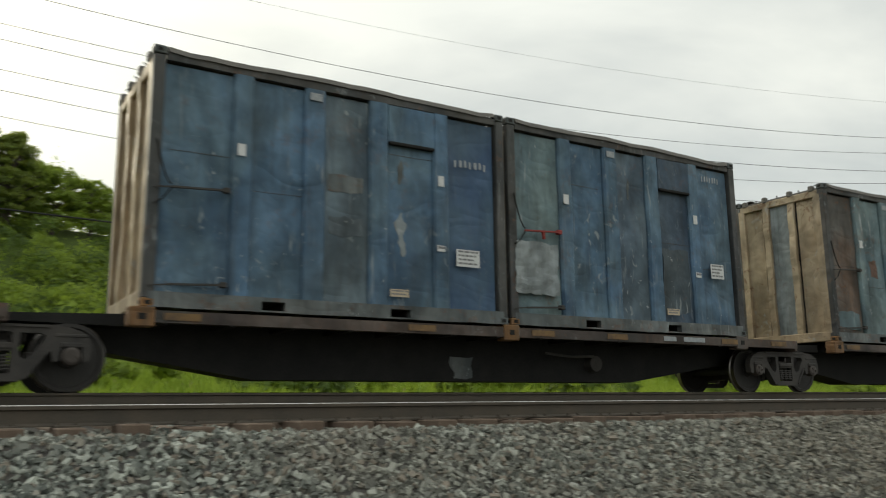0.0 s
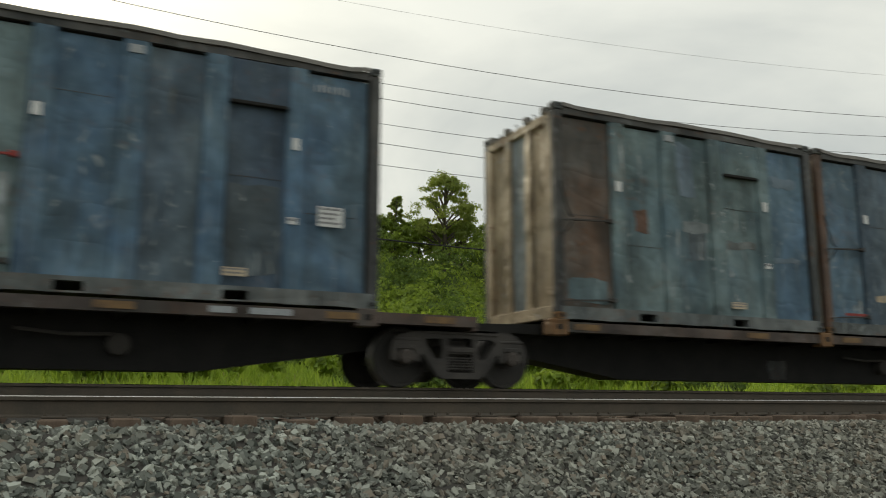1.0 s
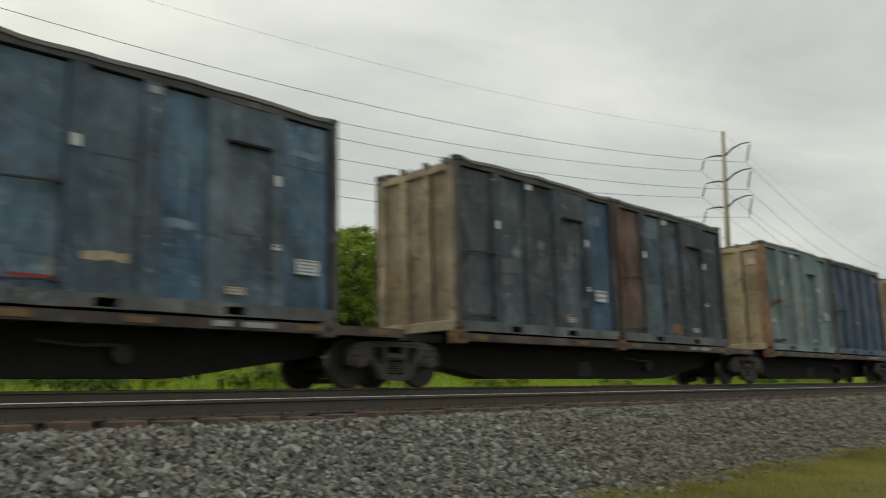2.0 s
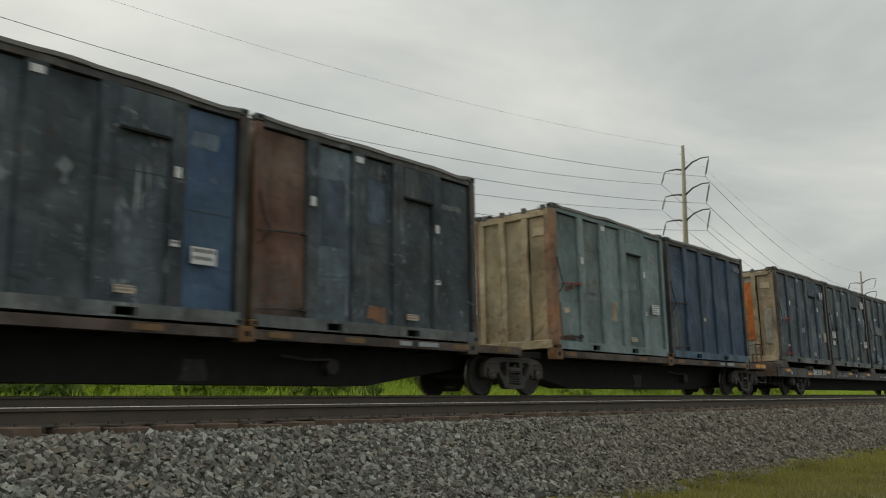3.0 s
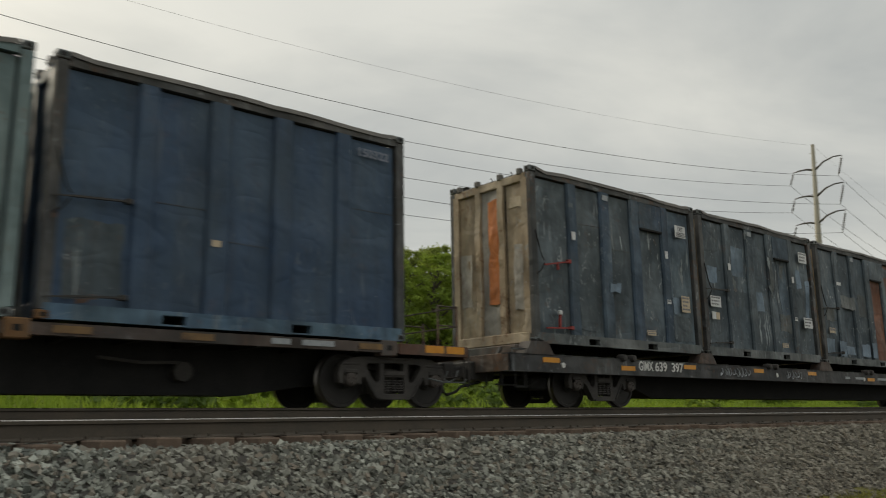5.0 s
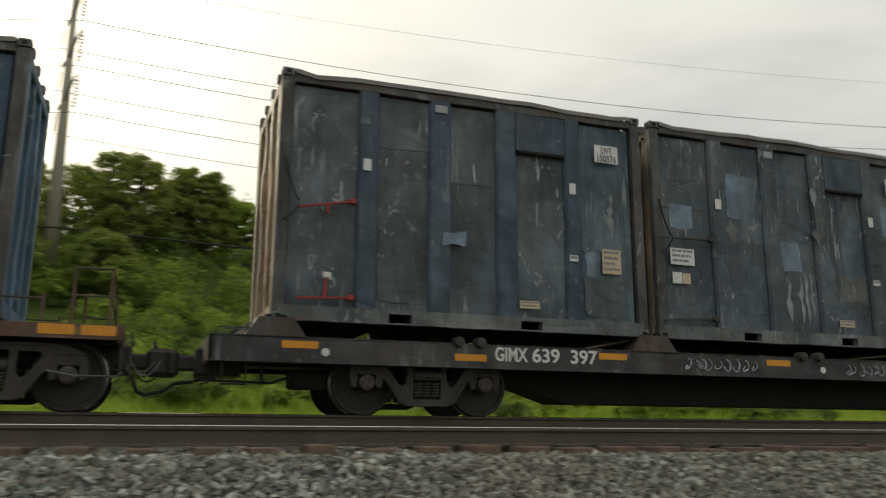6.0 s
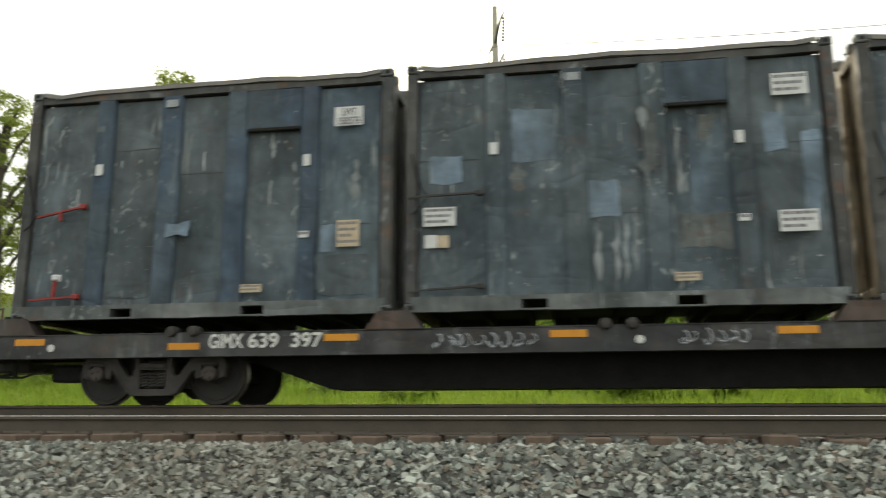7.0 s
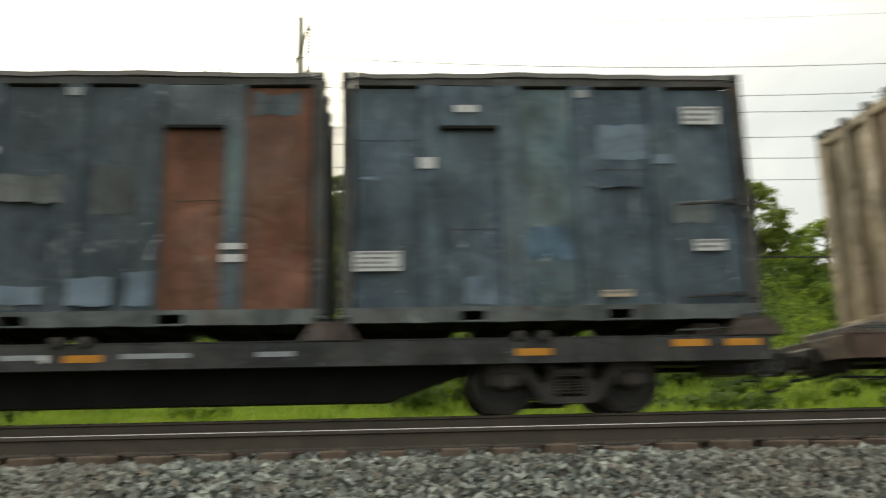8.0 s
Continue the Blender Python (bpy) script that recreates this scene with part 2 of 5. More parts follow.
INSUL = plain("insulator glaze", (0.07, 0.06, 0.055), (0.12, 0.11, 0.10), 0.4, 0, 3.0, 0.0)


def stone_material():
    m, n = material("crushed stone")
    at = n.add("ShaderNodeTexCoord").outputs["Object"]
    geo = n.add("ShaderNodeNewGeometry").outputs["Random Per Island"]
    big = n.noise(at, 0.35, 4, 0.6).outputs[0]
    grain = n.noise(at, 60, 4, 0.7).outputs[0]
    colour = n.mix(n.math("POWER", geo, 1.6), (0.06, 0.07, 0.06), (0.48, 0.505, 0.445))
    colour = n.mix(n.ramp(n.math("FRACT", n.math("MULTIPLY", geo, 17.0)), 0.72, 1.0), colour, (0.24, 0.20, 0.155))
    colour = n.mix(n.math("MULTIPLY", n.ramp(big, 0.45, 0.65), 0.4), colour, (0.20, 0.17, 0.135))
    dust = n.math("MULTIPLY", n.ramp(n.math("ADD", n.add("ShaderNodeSeparateXYZ", {0: at}).outputs[0], n.math("MULTIPLY", big, 8.0)), 6.0, 16.0), 0.72, clamp=True)
    colour = n.mix(dust, colour, n.mix(geo, (0.07, 0.058, 0.042), (0.27, 0.225, 0.165)))
    colour = n.mix(n.math("MULTIPLY", grain, 0.35), colour, (0.12, 0.12, 0.118))
    finish(n, colour, 0.85, 0.0, grain, 0.3, 0.01, 0.3)
    return m


def leaf_material(name, dark, light, through_light):
    m, n = material(name)
    geo = n.add("ShaderNodeNewGeometry").outputs["Random Per Island"]
    at = n.add("ShaderNodeTexCoord").outputs["Object"]
    big = n.noise(at, 0.16, 3, 0.6).outputs[0]
    colour = n.mix(n.ramp(geo, 0, 1), dark, light)
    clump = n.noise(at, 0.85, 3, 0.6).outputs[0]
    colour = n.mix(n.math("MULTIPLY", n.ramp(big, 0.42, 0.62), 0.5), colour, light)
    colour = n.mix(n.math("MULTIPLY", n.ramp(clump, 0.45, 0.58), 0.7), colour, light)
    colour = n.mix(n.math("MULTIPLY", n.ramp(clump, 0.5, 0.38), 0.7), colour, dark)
    a = n.add("ShaderNodeBsdfDiffuse", {"Color": colour})
    b = n.add("ShaderNodeBsdfTranslucent", {"Color": n.mix(0.5, colour, through_light)})
    c = n.add("ShaderNodeBsdfGlossy", {"Color": (0.5, 0.5, 0.5), "Roughness": 0.55})
    ab = n.add("ShaderNodeMixShader", {0: 0.5, 1: a.outputs[0], 2: b.outputs[0]})
    abc = n.add("ShaderNodeMixShader", {0: 0.04, 1: ab.outputs[0], 2: c.outputs[0]})
    n.add("ShaderNodeOutputMaterial", {0: abc.outputs[0]})
    return m


def ground_material():
    m, n = material("grass and soil")
    at = n.add("ShaderNodeTexCoord").outputs["Object"]
    big = n.noise(at, 0.5, 5, 0.6).outputs[0]
    fine = n.noise(at, 22, 5, 0.7).outputs[0]
    colour = n.mix(n.ramp(fine, 0.3, 0.7), (0.11, 0.15, 0.02), (0.24, 0.27, 0.05))
    colour = n.mix(n.math("MULTIPLY", n.ramp(big, 0.5, 0.68), 0.6), colour, (0.15, 0.125, 0.05))
    # Past y = 30 the colour is darkened for the shade between shrubs.
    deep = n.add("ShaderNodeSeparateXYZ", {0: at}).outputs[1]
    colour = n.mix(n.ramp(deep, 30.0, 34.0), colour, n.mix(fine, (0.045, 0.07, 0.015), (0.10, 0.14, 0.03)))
    colour = n.mix(n.ramp(deep, 9.0, 5.0), colour, n.mix(fine, (0.10, 0.085, 0.04), (0.20, 0.185, 0.065)))
    finish(n, colour, 0.95, 0.0, fine, 0.5, 0.05, 0.2)
    return m


STONE = stone_material()
# Grit of the bed; its dark colour carries the shade in gaps between stones.
SHADEGRIT = plain("grit with gap shade", (0.035, 0.033, 0.03), (0.07, 0.064, 0.056), 0.95, 0, 9.0, 0.5)
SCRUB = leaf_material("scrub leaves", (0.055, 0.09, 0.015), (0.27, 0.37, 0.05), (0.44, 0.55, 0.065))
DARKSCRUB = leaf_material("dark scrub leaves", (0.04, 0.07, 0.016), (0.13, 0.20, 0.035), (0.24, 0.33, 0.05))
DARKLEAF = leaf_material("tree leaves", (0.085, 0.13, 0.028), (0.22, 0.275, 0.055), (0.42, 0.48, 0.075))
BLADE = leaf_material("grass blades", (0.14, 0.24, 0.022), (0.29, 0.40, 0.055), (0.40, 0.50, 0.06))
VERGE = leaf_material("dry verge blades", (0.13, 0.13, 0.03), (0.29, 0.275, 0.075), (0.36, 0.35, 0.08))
BARK = plain("bark", (0.06, 0.05, 0.04), (0.12, 0.10, 0.08), 0.9, 0, 4.0, 0.5)
SOIL = ground_material()


# ---- building helpers ----
def box(bm, x0, x1, y0, y1, z0, z1, bevel=0.0):
    made = bmesh.ops.create_cube(bm, size=1.0)["verts"]
    for v in made:
        v.co = Vector((x0 + (v.co.x + 0.5) * (x1 - x0), y0 + (v.co.y + 0.5) * (y1 - y0), z0 + (v.co.z + 0.5) * (z1 - z0)))
    if bevel:
        edges = {e for v in made for e in v.link_edges}
        bmesh.ops.bevel(bm, geom=list(edges), offset=bevel, segments=1, affect="EDGES")
    return bm


def bar(bm, a, b, width, depth, side=Vector((0, 1, 0))):
    """A straight bar from a to b; depth runs along side."""
    a, b = Vector(a), Vector(b)
    along = (b - a).normalized()
    side = (side - along * side.dot(along)).normalized()
    wide = along.cross(side)
    vs = []
    for p in (a, b):
        for i, j in ((-1, -1), (1, -1), (1, 1), (-1, 1)):
            vs.append(bm.verts.new(p + wide * (i * width / 2) + side * (j * depth / 2)))
    for f in ((3, 2, 1, 0), (4, 5, 6, 7), (0, 1, 5, 4), (1, 2, 6, 5), (2, 3, 7, 6), (3, 0, 4, 7)):
        bm.faces.new([vs[i] for i in f])
    return bm


def tube(bm, points, radius, sides=6, taper=1.0):
    """A round rod along a row of points."""
    points = [Vector(p) for p in points]
    rings = []
    for i, p in enumerate(points):
        along = (points[min(i + 1, len(points) - 1)] - points[max(i - 1, 0)]).normalized()
        ref = Vector((0, 0, 1)) if abs(along.z) < 0.9 else Vector((1, 0, 0))
        s = along.cross(ref).normalized()
        u = s.cross(along)
        r = radius * (1 + (taper - 1) * i / max(1, len(points) - 1))
        rings.append([bm.verts.new(p + (s * math.cos(k * math.tau / sides) + u * math.sin(k * math.tau / sides)) * r) for k in range(sides)])
    for a, b in zip(rings, rings[1:]):
        for k in range(sides):
            bm.faces.new((a[k], a[(k + 1) % sides], b[(k + 1) % sides], b[k]))
    bm.faces.new(rings[0][::-1])
    bm.faces.new(rings[-1])
    return bm


def lathe(bm, profile, at=(0, 0, 0), sides=32):
    """Turn (radius, y) pairs about an axis along y."""
    c = Vector(at)
    rings = [[bm.verts.new(c + Vector((r * math.cos(k * math.tau / sides), y, r * math.sin(k * math.tau / sides)))) for k in range(sides)] for r, y in profile]
    for a, b in zip(rings, rings[1:]):
        for k in range(sides):
            bm.faces.new((a[k], b[k], b[(k + 1) % sides], a[(k + 1) % sides]))
    bm.faces.new(rings[0])
    bm.faces.new(rings[-1][::-1])
    return bm


def prism(bm, outline, y0, y1):
    """An outline of (x, z) points made solid from y0 to y1."""
    a = [bm.verts.new((x, y0, z)) for x, z in outline]
    b = [bm.verts.new((x, y1, z)) for x, z in outline]
    bm.faces.new(a)
    bm.faces.new(b[::-1])
    for i in range(len(a)):
        j = (i + 1) % len(a)
        bm.faces.new((a[j], a[i], b[i], b[j]))
    return bm


def mesh_of(bm, mats, smooth=False):
    bmesh.ops.recalc_face_normals(bm, faces=bm.faces)
    me = bpy.data.meshes.new("mesh")
    bm.to_mesh(me)
    bm.free()
    for m in (mats if isinstance(mats, (list, tuple)) else [mats]):
        me.materials.append(m)
    if smooth:
        me.polygons.foreach_set("use_smooth", [True] * len(me.polygons))
    return me


def part(name, bm, mat, parent, label="", smooth=False):
    ob = new(name, mesh_of(bm, mat, smooth))
    ob.parent = parent
    ob.color = parent.color
    if label:
        tagged(ob, label)
    return ob


def piece(name, me, parent, x=0.0, y=0.0, z=0.0):
    """One more object on a mesh that others share."""
    ob = new(name, me)
    ob.parent = parent
    ob.color = parent.color
    ob.location = (x, y, z)
    return ob


def thing(name, label, category, m=None, group="", kind=""):
    ob = new(name)
    ob.empty_display_size = 0.3
    if m is not None:
        ob.matrix_basis = m
    return tagged(ob, label, category, group, kind)


def soup(name, verts, faces, mat, smooth=False):
    """A mesh from number arrays; all faces have as many corners."""
    me = bpy.data.meshes.new(name)
    k = faces.shape[1]
    me.vertices.add(len(verts))
    me.vertices.foreach_set("co", np.ascontiguousarray(verts, dtype=np.float32).ravel())
    me.loops.add(faces.size)
    me.loops.foreach_set("vertex_index", np.ascontiguousarray(faces, dtype=np.int32).ravel())
    me.polygons.add(len(faces))
    me.polygons.foreach_set("loop_start", np.arange(0, faces.size, k, dtype=np.int32))
    me.update(calc_edges=True)
    me.materials.append(mat)
    me.polygons.foreach_set("use_smooth", [smooth] * len(me.polygons))
    return me


rng = np.random.default_rng(7)


# ---- ground ----
def smooth_step(a, b, v):
    f = np.clip((v - a) / (b - a), 0, 1)
    return f * f * (3 - 2 * f)


def ground_z(x, y):
    """Height of the ground: grass, ballast shoulder, two tracks, verge, wooded hillside."""
    x, y = np.asarray(x, float), np.asarray(y, float)
    z = np.interp(y, [-2000, 0, 5.3, 7.02, 7.3, 10.1, 11.2, 14.6, 16.2, 20, 30, 2500], [-3, 0, 0.0, 0.80, 0.80, 0.80, 0.85, 0.72, 0.45, 0.55, 1.25, 1.25])
    rise = 9.3 + 1.2 * np.sin(x * 0.045 + 0.6) + 0.9 * np.sin(x * 0.11 + 2.0)
    fall = 1 - 0.65 * smooth_step(85, 190, x)
    far = smooth_step(33, 68, y) * rise * fall
    return z + far


def make_ground():
    xs = np.concatenate([[-2500, -900, -300, -150], np.arange(-90, 131, 5.0), [150, 180, 220, 300, 500, 1000, 2500]])
    ys = np.concatenate([[-2500, -600, -150, -50, -20, -8, 0, 3, 4.6, 5.3, 6.2, 7.02, 7.3, 8.6, 10.1, 11.2, 12.8, 14.6, 16.2, 18, 20, 23, 26, 30], np.arange(34, 80, 4.0), [90, 120, 200, 500, 2500]])
    gx, gy = np.meshgrid(xs, ys)
    gz = ground_z(gx, gy)
    v = np.stack([gx, gy, gz], -1).reshape(-1, 3)
    w = len(xs)
    i = (np.arange(len(ys) - 1)[:, None] * w + np.arange(w - 1)[None]).ravel()
    f = np.stack([i, i + 1, i + 1 + w, i + w], -1)
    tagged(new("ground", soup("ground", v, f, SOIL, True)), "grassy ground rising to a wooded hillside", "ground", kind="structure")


make_ground()

def turns(n):
    """Random turn matrices."""
    q = rng.normal(size=(n, 4))
    q /= np.linalg.norm(q, axis=1)[:, None]
    w, x, y, z = q.T
    return np.stack([1 - 2 * (y * y + z * z), 2 * (x * y - z * w), 2 * (x * z + y * w), 2 * (x * y + z * w), 1 - 2 * (x * x + z * z), 2 * (y * z - x * w),
                     2 * (x * z - y * w), 2 * (y * z + x * w), 1 - 2 * (x * x + y * y)], -1).reshape(n, 3, 3)


CUBE_V = np.array([(x, y, z) for x in (-1, 1) for y in (-1, 1) for z in (-1, 1)], float)
CUBE_F = np.array([[0, 1, 3, 2], [4, 6, 7, 5], [0, 4, 5, 1], [2, 3, 7, 6], [0, 2, 6, 4], [1, 5, 7, 3]])


def stones(x, y, size, lift=0.25):
    """Angular flattish stones at the given places on the ballast."""
    n = len(x)
    v = CUBE_V[None] * rng.uniform(0.45, 1.1, (n, 8, 3)) * (rng.uniform(0.65, 1.3, (n, 1, 3)) * np.array([1.0, 0.78, 0.5])) * size[:, None, None]
    mixed = turns(n)
    yaw, tip, roll = rng.uniform(0, math.tau, n), rng.normal(0, 0.55, n), rng.normal(0, 0.55, n)
    c, s = np.cos(yaw), np.sin(yaw)
    v = np.stack([v[..., 0] * c[:, None] - v[..., 1] * s[:, None], v[..., 0] * s[:, None] + v[..., 1] * c[:, None], v[..., 2]], -1)
    c, s = np.cos(tip - 0.4), np.sin(tip - 0.4)
    v = np.stack([v[..., 0], v[..., 1] * c[:, None] + v[..., 2] * s[:, None], -v[..., 1] * s[:, None] + v[..., 2] * c[:, None]], -1)
    c, s = np.cos(roll), np.sin(roll)
    v = np.stack([v[..., 0] * c[:, None] + v[..., 2] * s[:, None], v[..., 1], -v[..., 0] * s[:, None] + v[..., 2] * c[:, None]], -1)
    odd = rng.uniform(size=n) < 0.2
    v[odd] = np.einsum("nij,nkj->nki", mixed[odd], v[odd])
    v = v + np.stack([x, y, ground_z(x, y) + size * lift + rng.uniform(-0.02, 0.03, n)], -1)[:, None]
    f = (CUBE_F[None] + (np.arange(n) * 8)[:, None, None]).reshape(-1, 4)
    return v.reshape(-1, 3), f


def make_ballast():
    x, y, s = [], [], []
    for x0, x1, per, big in ((-9, 14, 840, 0.0345), (14, 32, 450, 0.044), (32, 70, 95, 0.085)):
        n = int((x1 - x0) * 2.35 * per)
        x.append(rng.uniform(x0, x1, n))
        y.append(rng.uniform(4.95, 7.3, n))
        s.append(big * rng.uniform(0.5, 1.0, n) ** 0.7 * rng.choice([1.0, 1.0, 1.35], n))
    n = 16000
    x.append(rng.uniform(-9, 45, n)), y.append(rng.uniform(7.15, 8.2, n)), s.append(0.03 * rng.uniform(0.6, 1.3, n))
    x, y, s = np.concatenate(x), np.concatenate(y), np.concatenate(s)
    keep = (y > 5.25 + 0.22 * np.sin(x * 1.7) + 0.15 * np.sin(x * 4.1)) | (rng.uniform(size=len(x)) < 0.12)
    v, f = stones(x[keep], y[keep], s[keep])
    tagged(new("ballast", soup("ballast", v, f, STONE)), "grey crushed stone ballast sloping from the track", "ballast", kind="stuff")
    # Bed sheet under the stones, coloured dark so the gaps read as shaded.
    bed = bmesh.new()
    for y0, y1, y2 in ((5.5, 7.02, 7.3), (7.3, 8.6, 10.1), (10.1, 11.2, 15.6)):
        ys = (y0, y1, y2)
        row = [[bed.verts.new((xx, yy, float(ground_z(xx, yy)) + 0.012)) for yy in ys] for xx in (-400, 600)]
        for k in range(2):
            bed.faces.new((row[0][k], row[1][k], row[1][k + 1], row[0][k + 1]))
    tagged(new("ballast_bed", mesh_of(bed, SHADEGRIT)), "grit bed under both tracks, darkened for the shade between stones", "ballast", kind="structure")


make_ballast()


def blades(x, y, tall, wide):
    n = len(x)
    a = rng.uniform(0, math.tau, n)
    lean = rng.normal(0, 0.35, (n, 2)) * tall[:, None]
    p = np.stack([x, y, ground_z(x, y) - 0.02], -1)
    side = np.stack([np.cos(a), np.sin(a), np.zeros(n)], -1) * wide[:, None]
    top = p + np.stack([lean[:, 0], lean[:, 1], tall], -1)
    mid = p + np.stack([lean[:, 0] * 0.35, lean[:, 1] * 0.35, tall * 0.55], -1)
    v = np.stack([p - side, p + side, mid + side * 0.7, top, mid - side * 0.7], 1)
    quads = (np.array([0, 1, 2, 4])[None] + (np.arange(n) * 5)[:, None])
    tris = (np.array([4, 2, 3])[None] + (np.arange(n) * 5)[:, None])
    tri = np.concatenate([quads[:, [0, 1, 2]], quads[:, [0, 2, 3]], tris])
    return v.reshape(-1, 3), tri


def make_grass():
    n = 42000
    x, y = rng.uniform(3, 40, n), 5.35 - np.abs(rng.normal(0, 1.5, n))
    v, f = blades(x, y, rng.uniform(0.05, 0.13, n), rng.uniform(0.006, 0.012, n))
    tagged(new("verge_grass", soup("grass", v, f, VERGE)), "short yellow-green grass at the foot of the ballast", "grass", kind="stuff")
    n = 60000
    x, y = rng.uniform(-35, 95, n), rng.uniform(16.4, 31, n)
    v, f = blades(x, y, rng.uniform(0.2, 0.5, n) * (1 + 0.5 * np.sin(x * 0.8) * np.sin(y * 1.1)), rng.uniform(0.02, 0.05, n))
    tagged(new("meadow_grass", soup("grass", v, f, BLADE)), "tall bright green grass behind the railway", "grass", kind="stuff")


make_grass()


# ---- vegetation ----
def leaf_cloud(centres, radii, per, size, flat=0.8, airy=False):
    """Leaves facing outwards on the skin of many small clumps, with a few stray ones."""
    n = len(centres) * per
    c = np.repeat(centres, per, 0)
    r = np.repeat(radii, per)
    d = rng.normal(size=(n, 3))
    d /= np.linalg.norm(d, axis=1)[:, None]
    under = d[:, 2] < -0.25
    d[under, 2] *= -0.6
    reach = rng.uniform(0.6, 1.05, n)
    stray = rng.uniform(size=n) < (0.22 if airy else 0.10)
    reach[stray] *= rng.uniform(1.0, 1.45, stray.sum())
    at = c + d * (r * reach)[:, None] * np.array([1, 1, flat])
    out = d + rng.normal(0, 0.42, (n, 3))
    out /= np.linalg.norm(out, axis=1)[:, None]
    u = np.cross(out, rng.normal(size=(n, 3)))
    u /= np.linalg.norm(u, axis=1)[:, None]
    w = np.cross(out, u)
    s = (size * rng.uniform(0.5, 1.4, n))[:, None]
    v = np.stack([at - (u + w * 0.45) * s, at + (u * 0.1 - w * 0.6 + out * 0.1) * s, at + u * s, at + (u * 0.1 + w * 0.6 + out * 0.1) * s], 1)
    f = np.arange(n * 4).reshape(n, 4)
    return v.reshape(-1, 3), f


def make_scrub():
    """Bushes set close together, small at the foot of the slope and larger up it."""
    cs, rs = [], []
    for i in range(900):
        az = radians(rng.uniform(-12, 47) if i % 6 else rng.uniform(-42, -12))
        away = 30.5 + 38 * rng.uniform() ** 0.9
        x, y = away * math.sin(az), max(30.5, away * math.cos(az))
        big = rng.uniform(0.7, 2.1) * (0.8 + 0.4 * (y - 30) / 36) * (1.5 if i % 9 == 0 else 1.0)
        g = float(ground_z(x, y))
        for k in range(2):
            cs.append((x + rng.normal(0, big * 0.6), y + rng.normal(0, big * 0.4), g + (0.15 + 0.8 * k * rng.uniform(0.3, 1.1)) * big))
            rs.append(big * rng.uniform(0.45, 0.85))
    for i in range(110):
        x, y = rng.uniform(-14, 62), rng.uniform(20.5, 30)
        g = float(ground_z(x, y))
        tall = rng.uniform(0.25, 0.8)
        for k in range(2):
            cs.append((x + rng.normal(0, 0.45), y + rng.normal(0, 0.3), g + rng.uniform(0.4, 1.0) * tall))
            rs.append(rng.uniform(0.3, 0.6))
    cs, rs = np.array(cs), np.array(rs)
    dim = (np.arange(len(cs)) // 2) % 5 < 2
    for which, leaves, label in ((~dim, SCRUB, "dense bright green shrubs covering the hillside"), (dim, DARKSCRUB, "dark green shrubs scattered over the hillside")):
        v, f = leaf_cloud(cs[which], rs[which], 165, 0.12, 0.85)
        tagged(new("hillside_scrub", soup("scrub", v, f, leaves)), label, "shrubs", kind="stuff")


make_scrub()


def make_tree(x, y, tall, spread, per=70, label="dark leafy tree on the hillside crest", leaves=DARKLEAF, low=0.3):
    g = float(ground_z(x, y)) - 0.2
    tree = thing("tree", label, "tree", pose(x, y, g), "trees on the hill")
    trunk = bmesh.new()
    tube(trunk, [(0, 0, 0), (0.1, 0.05, tall * 0.3), (-0.05, 0, tall * 0.62), (0.1, 0, tall * 0.92)], 0.035 * tall, 8, 0.25)
    cs, rs = [], []
    for k in range(int(90 + spread * 16)):
        h = rng.uniform(low, 1.0)
        reach = spread * math.sin(min(1.0, (1.12 - h) * 1.5) * math.pi / 2) * rng.uniform(0.35, 1.0)
        a = rng.uniform(0, math.tau)
        p = (math.cos(a) * reach, math.sin(a) * reach, h * tall)
        if k % 5 == 0:
            tube(trunk, [(0, 0, (h - 0.18) * tall), (p[0] * 0.6, p[1] * 0.6, (h - 0.05) * tall), p], 0.012 * tall, 5, 0.3)
        cs.append(p)
        rs.append(rng.uniform(0.10, 0.21) * spread)
    part("trunk", trunk, BARK, tree)
    v, f = leaf_cloud(np.array(cs), np.array(rs), per, 0.095, 0.85, True)
    crown = new("crown", soup("crown", v, f, leaves))
    crown.parent = tree
    return tree


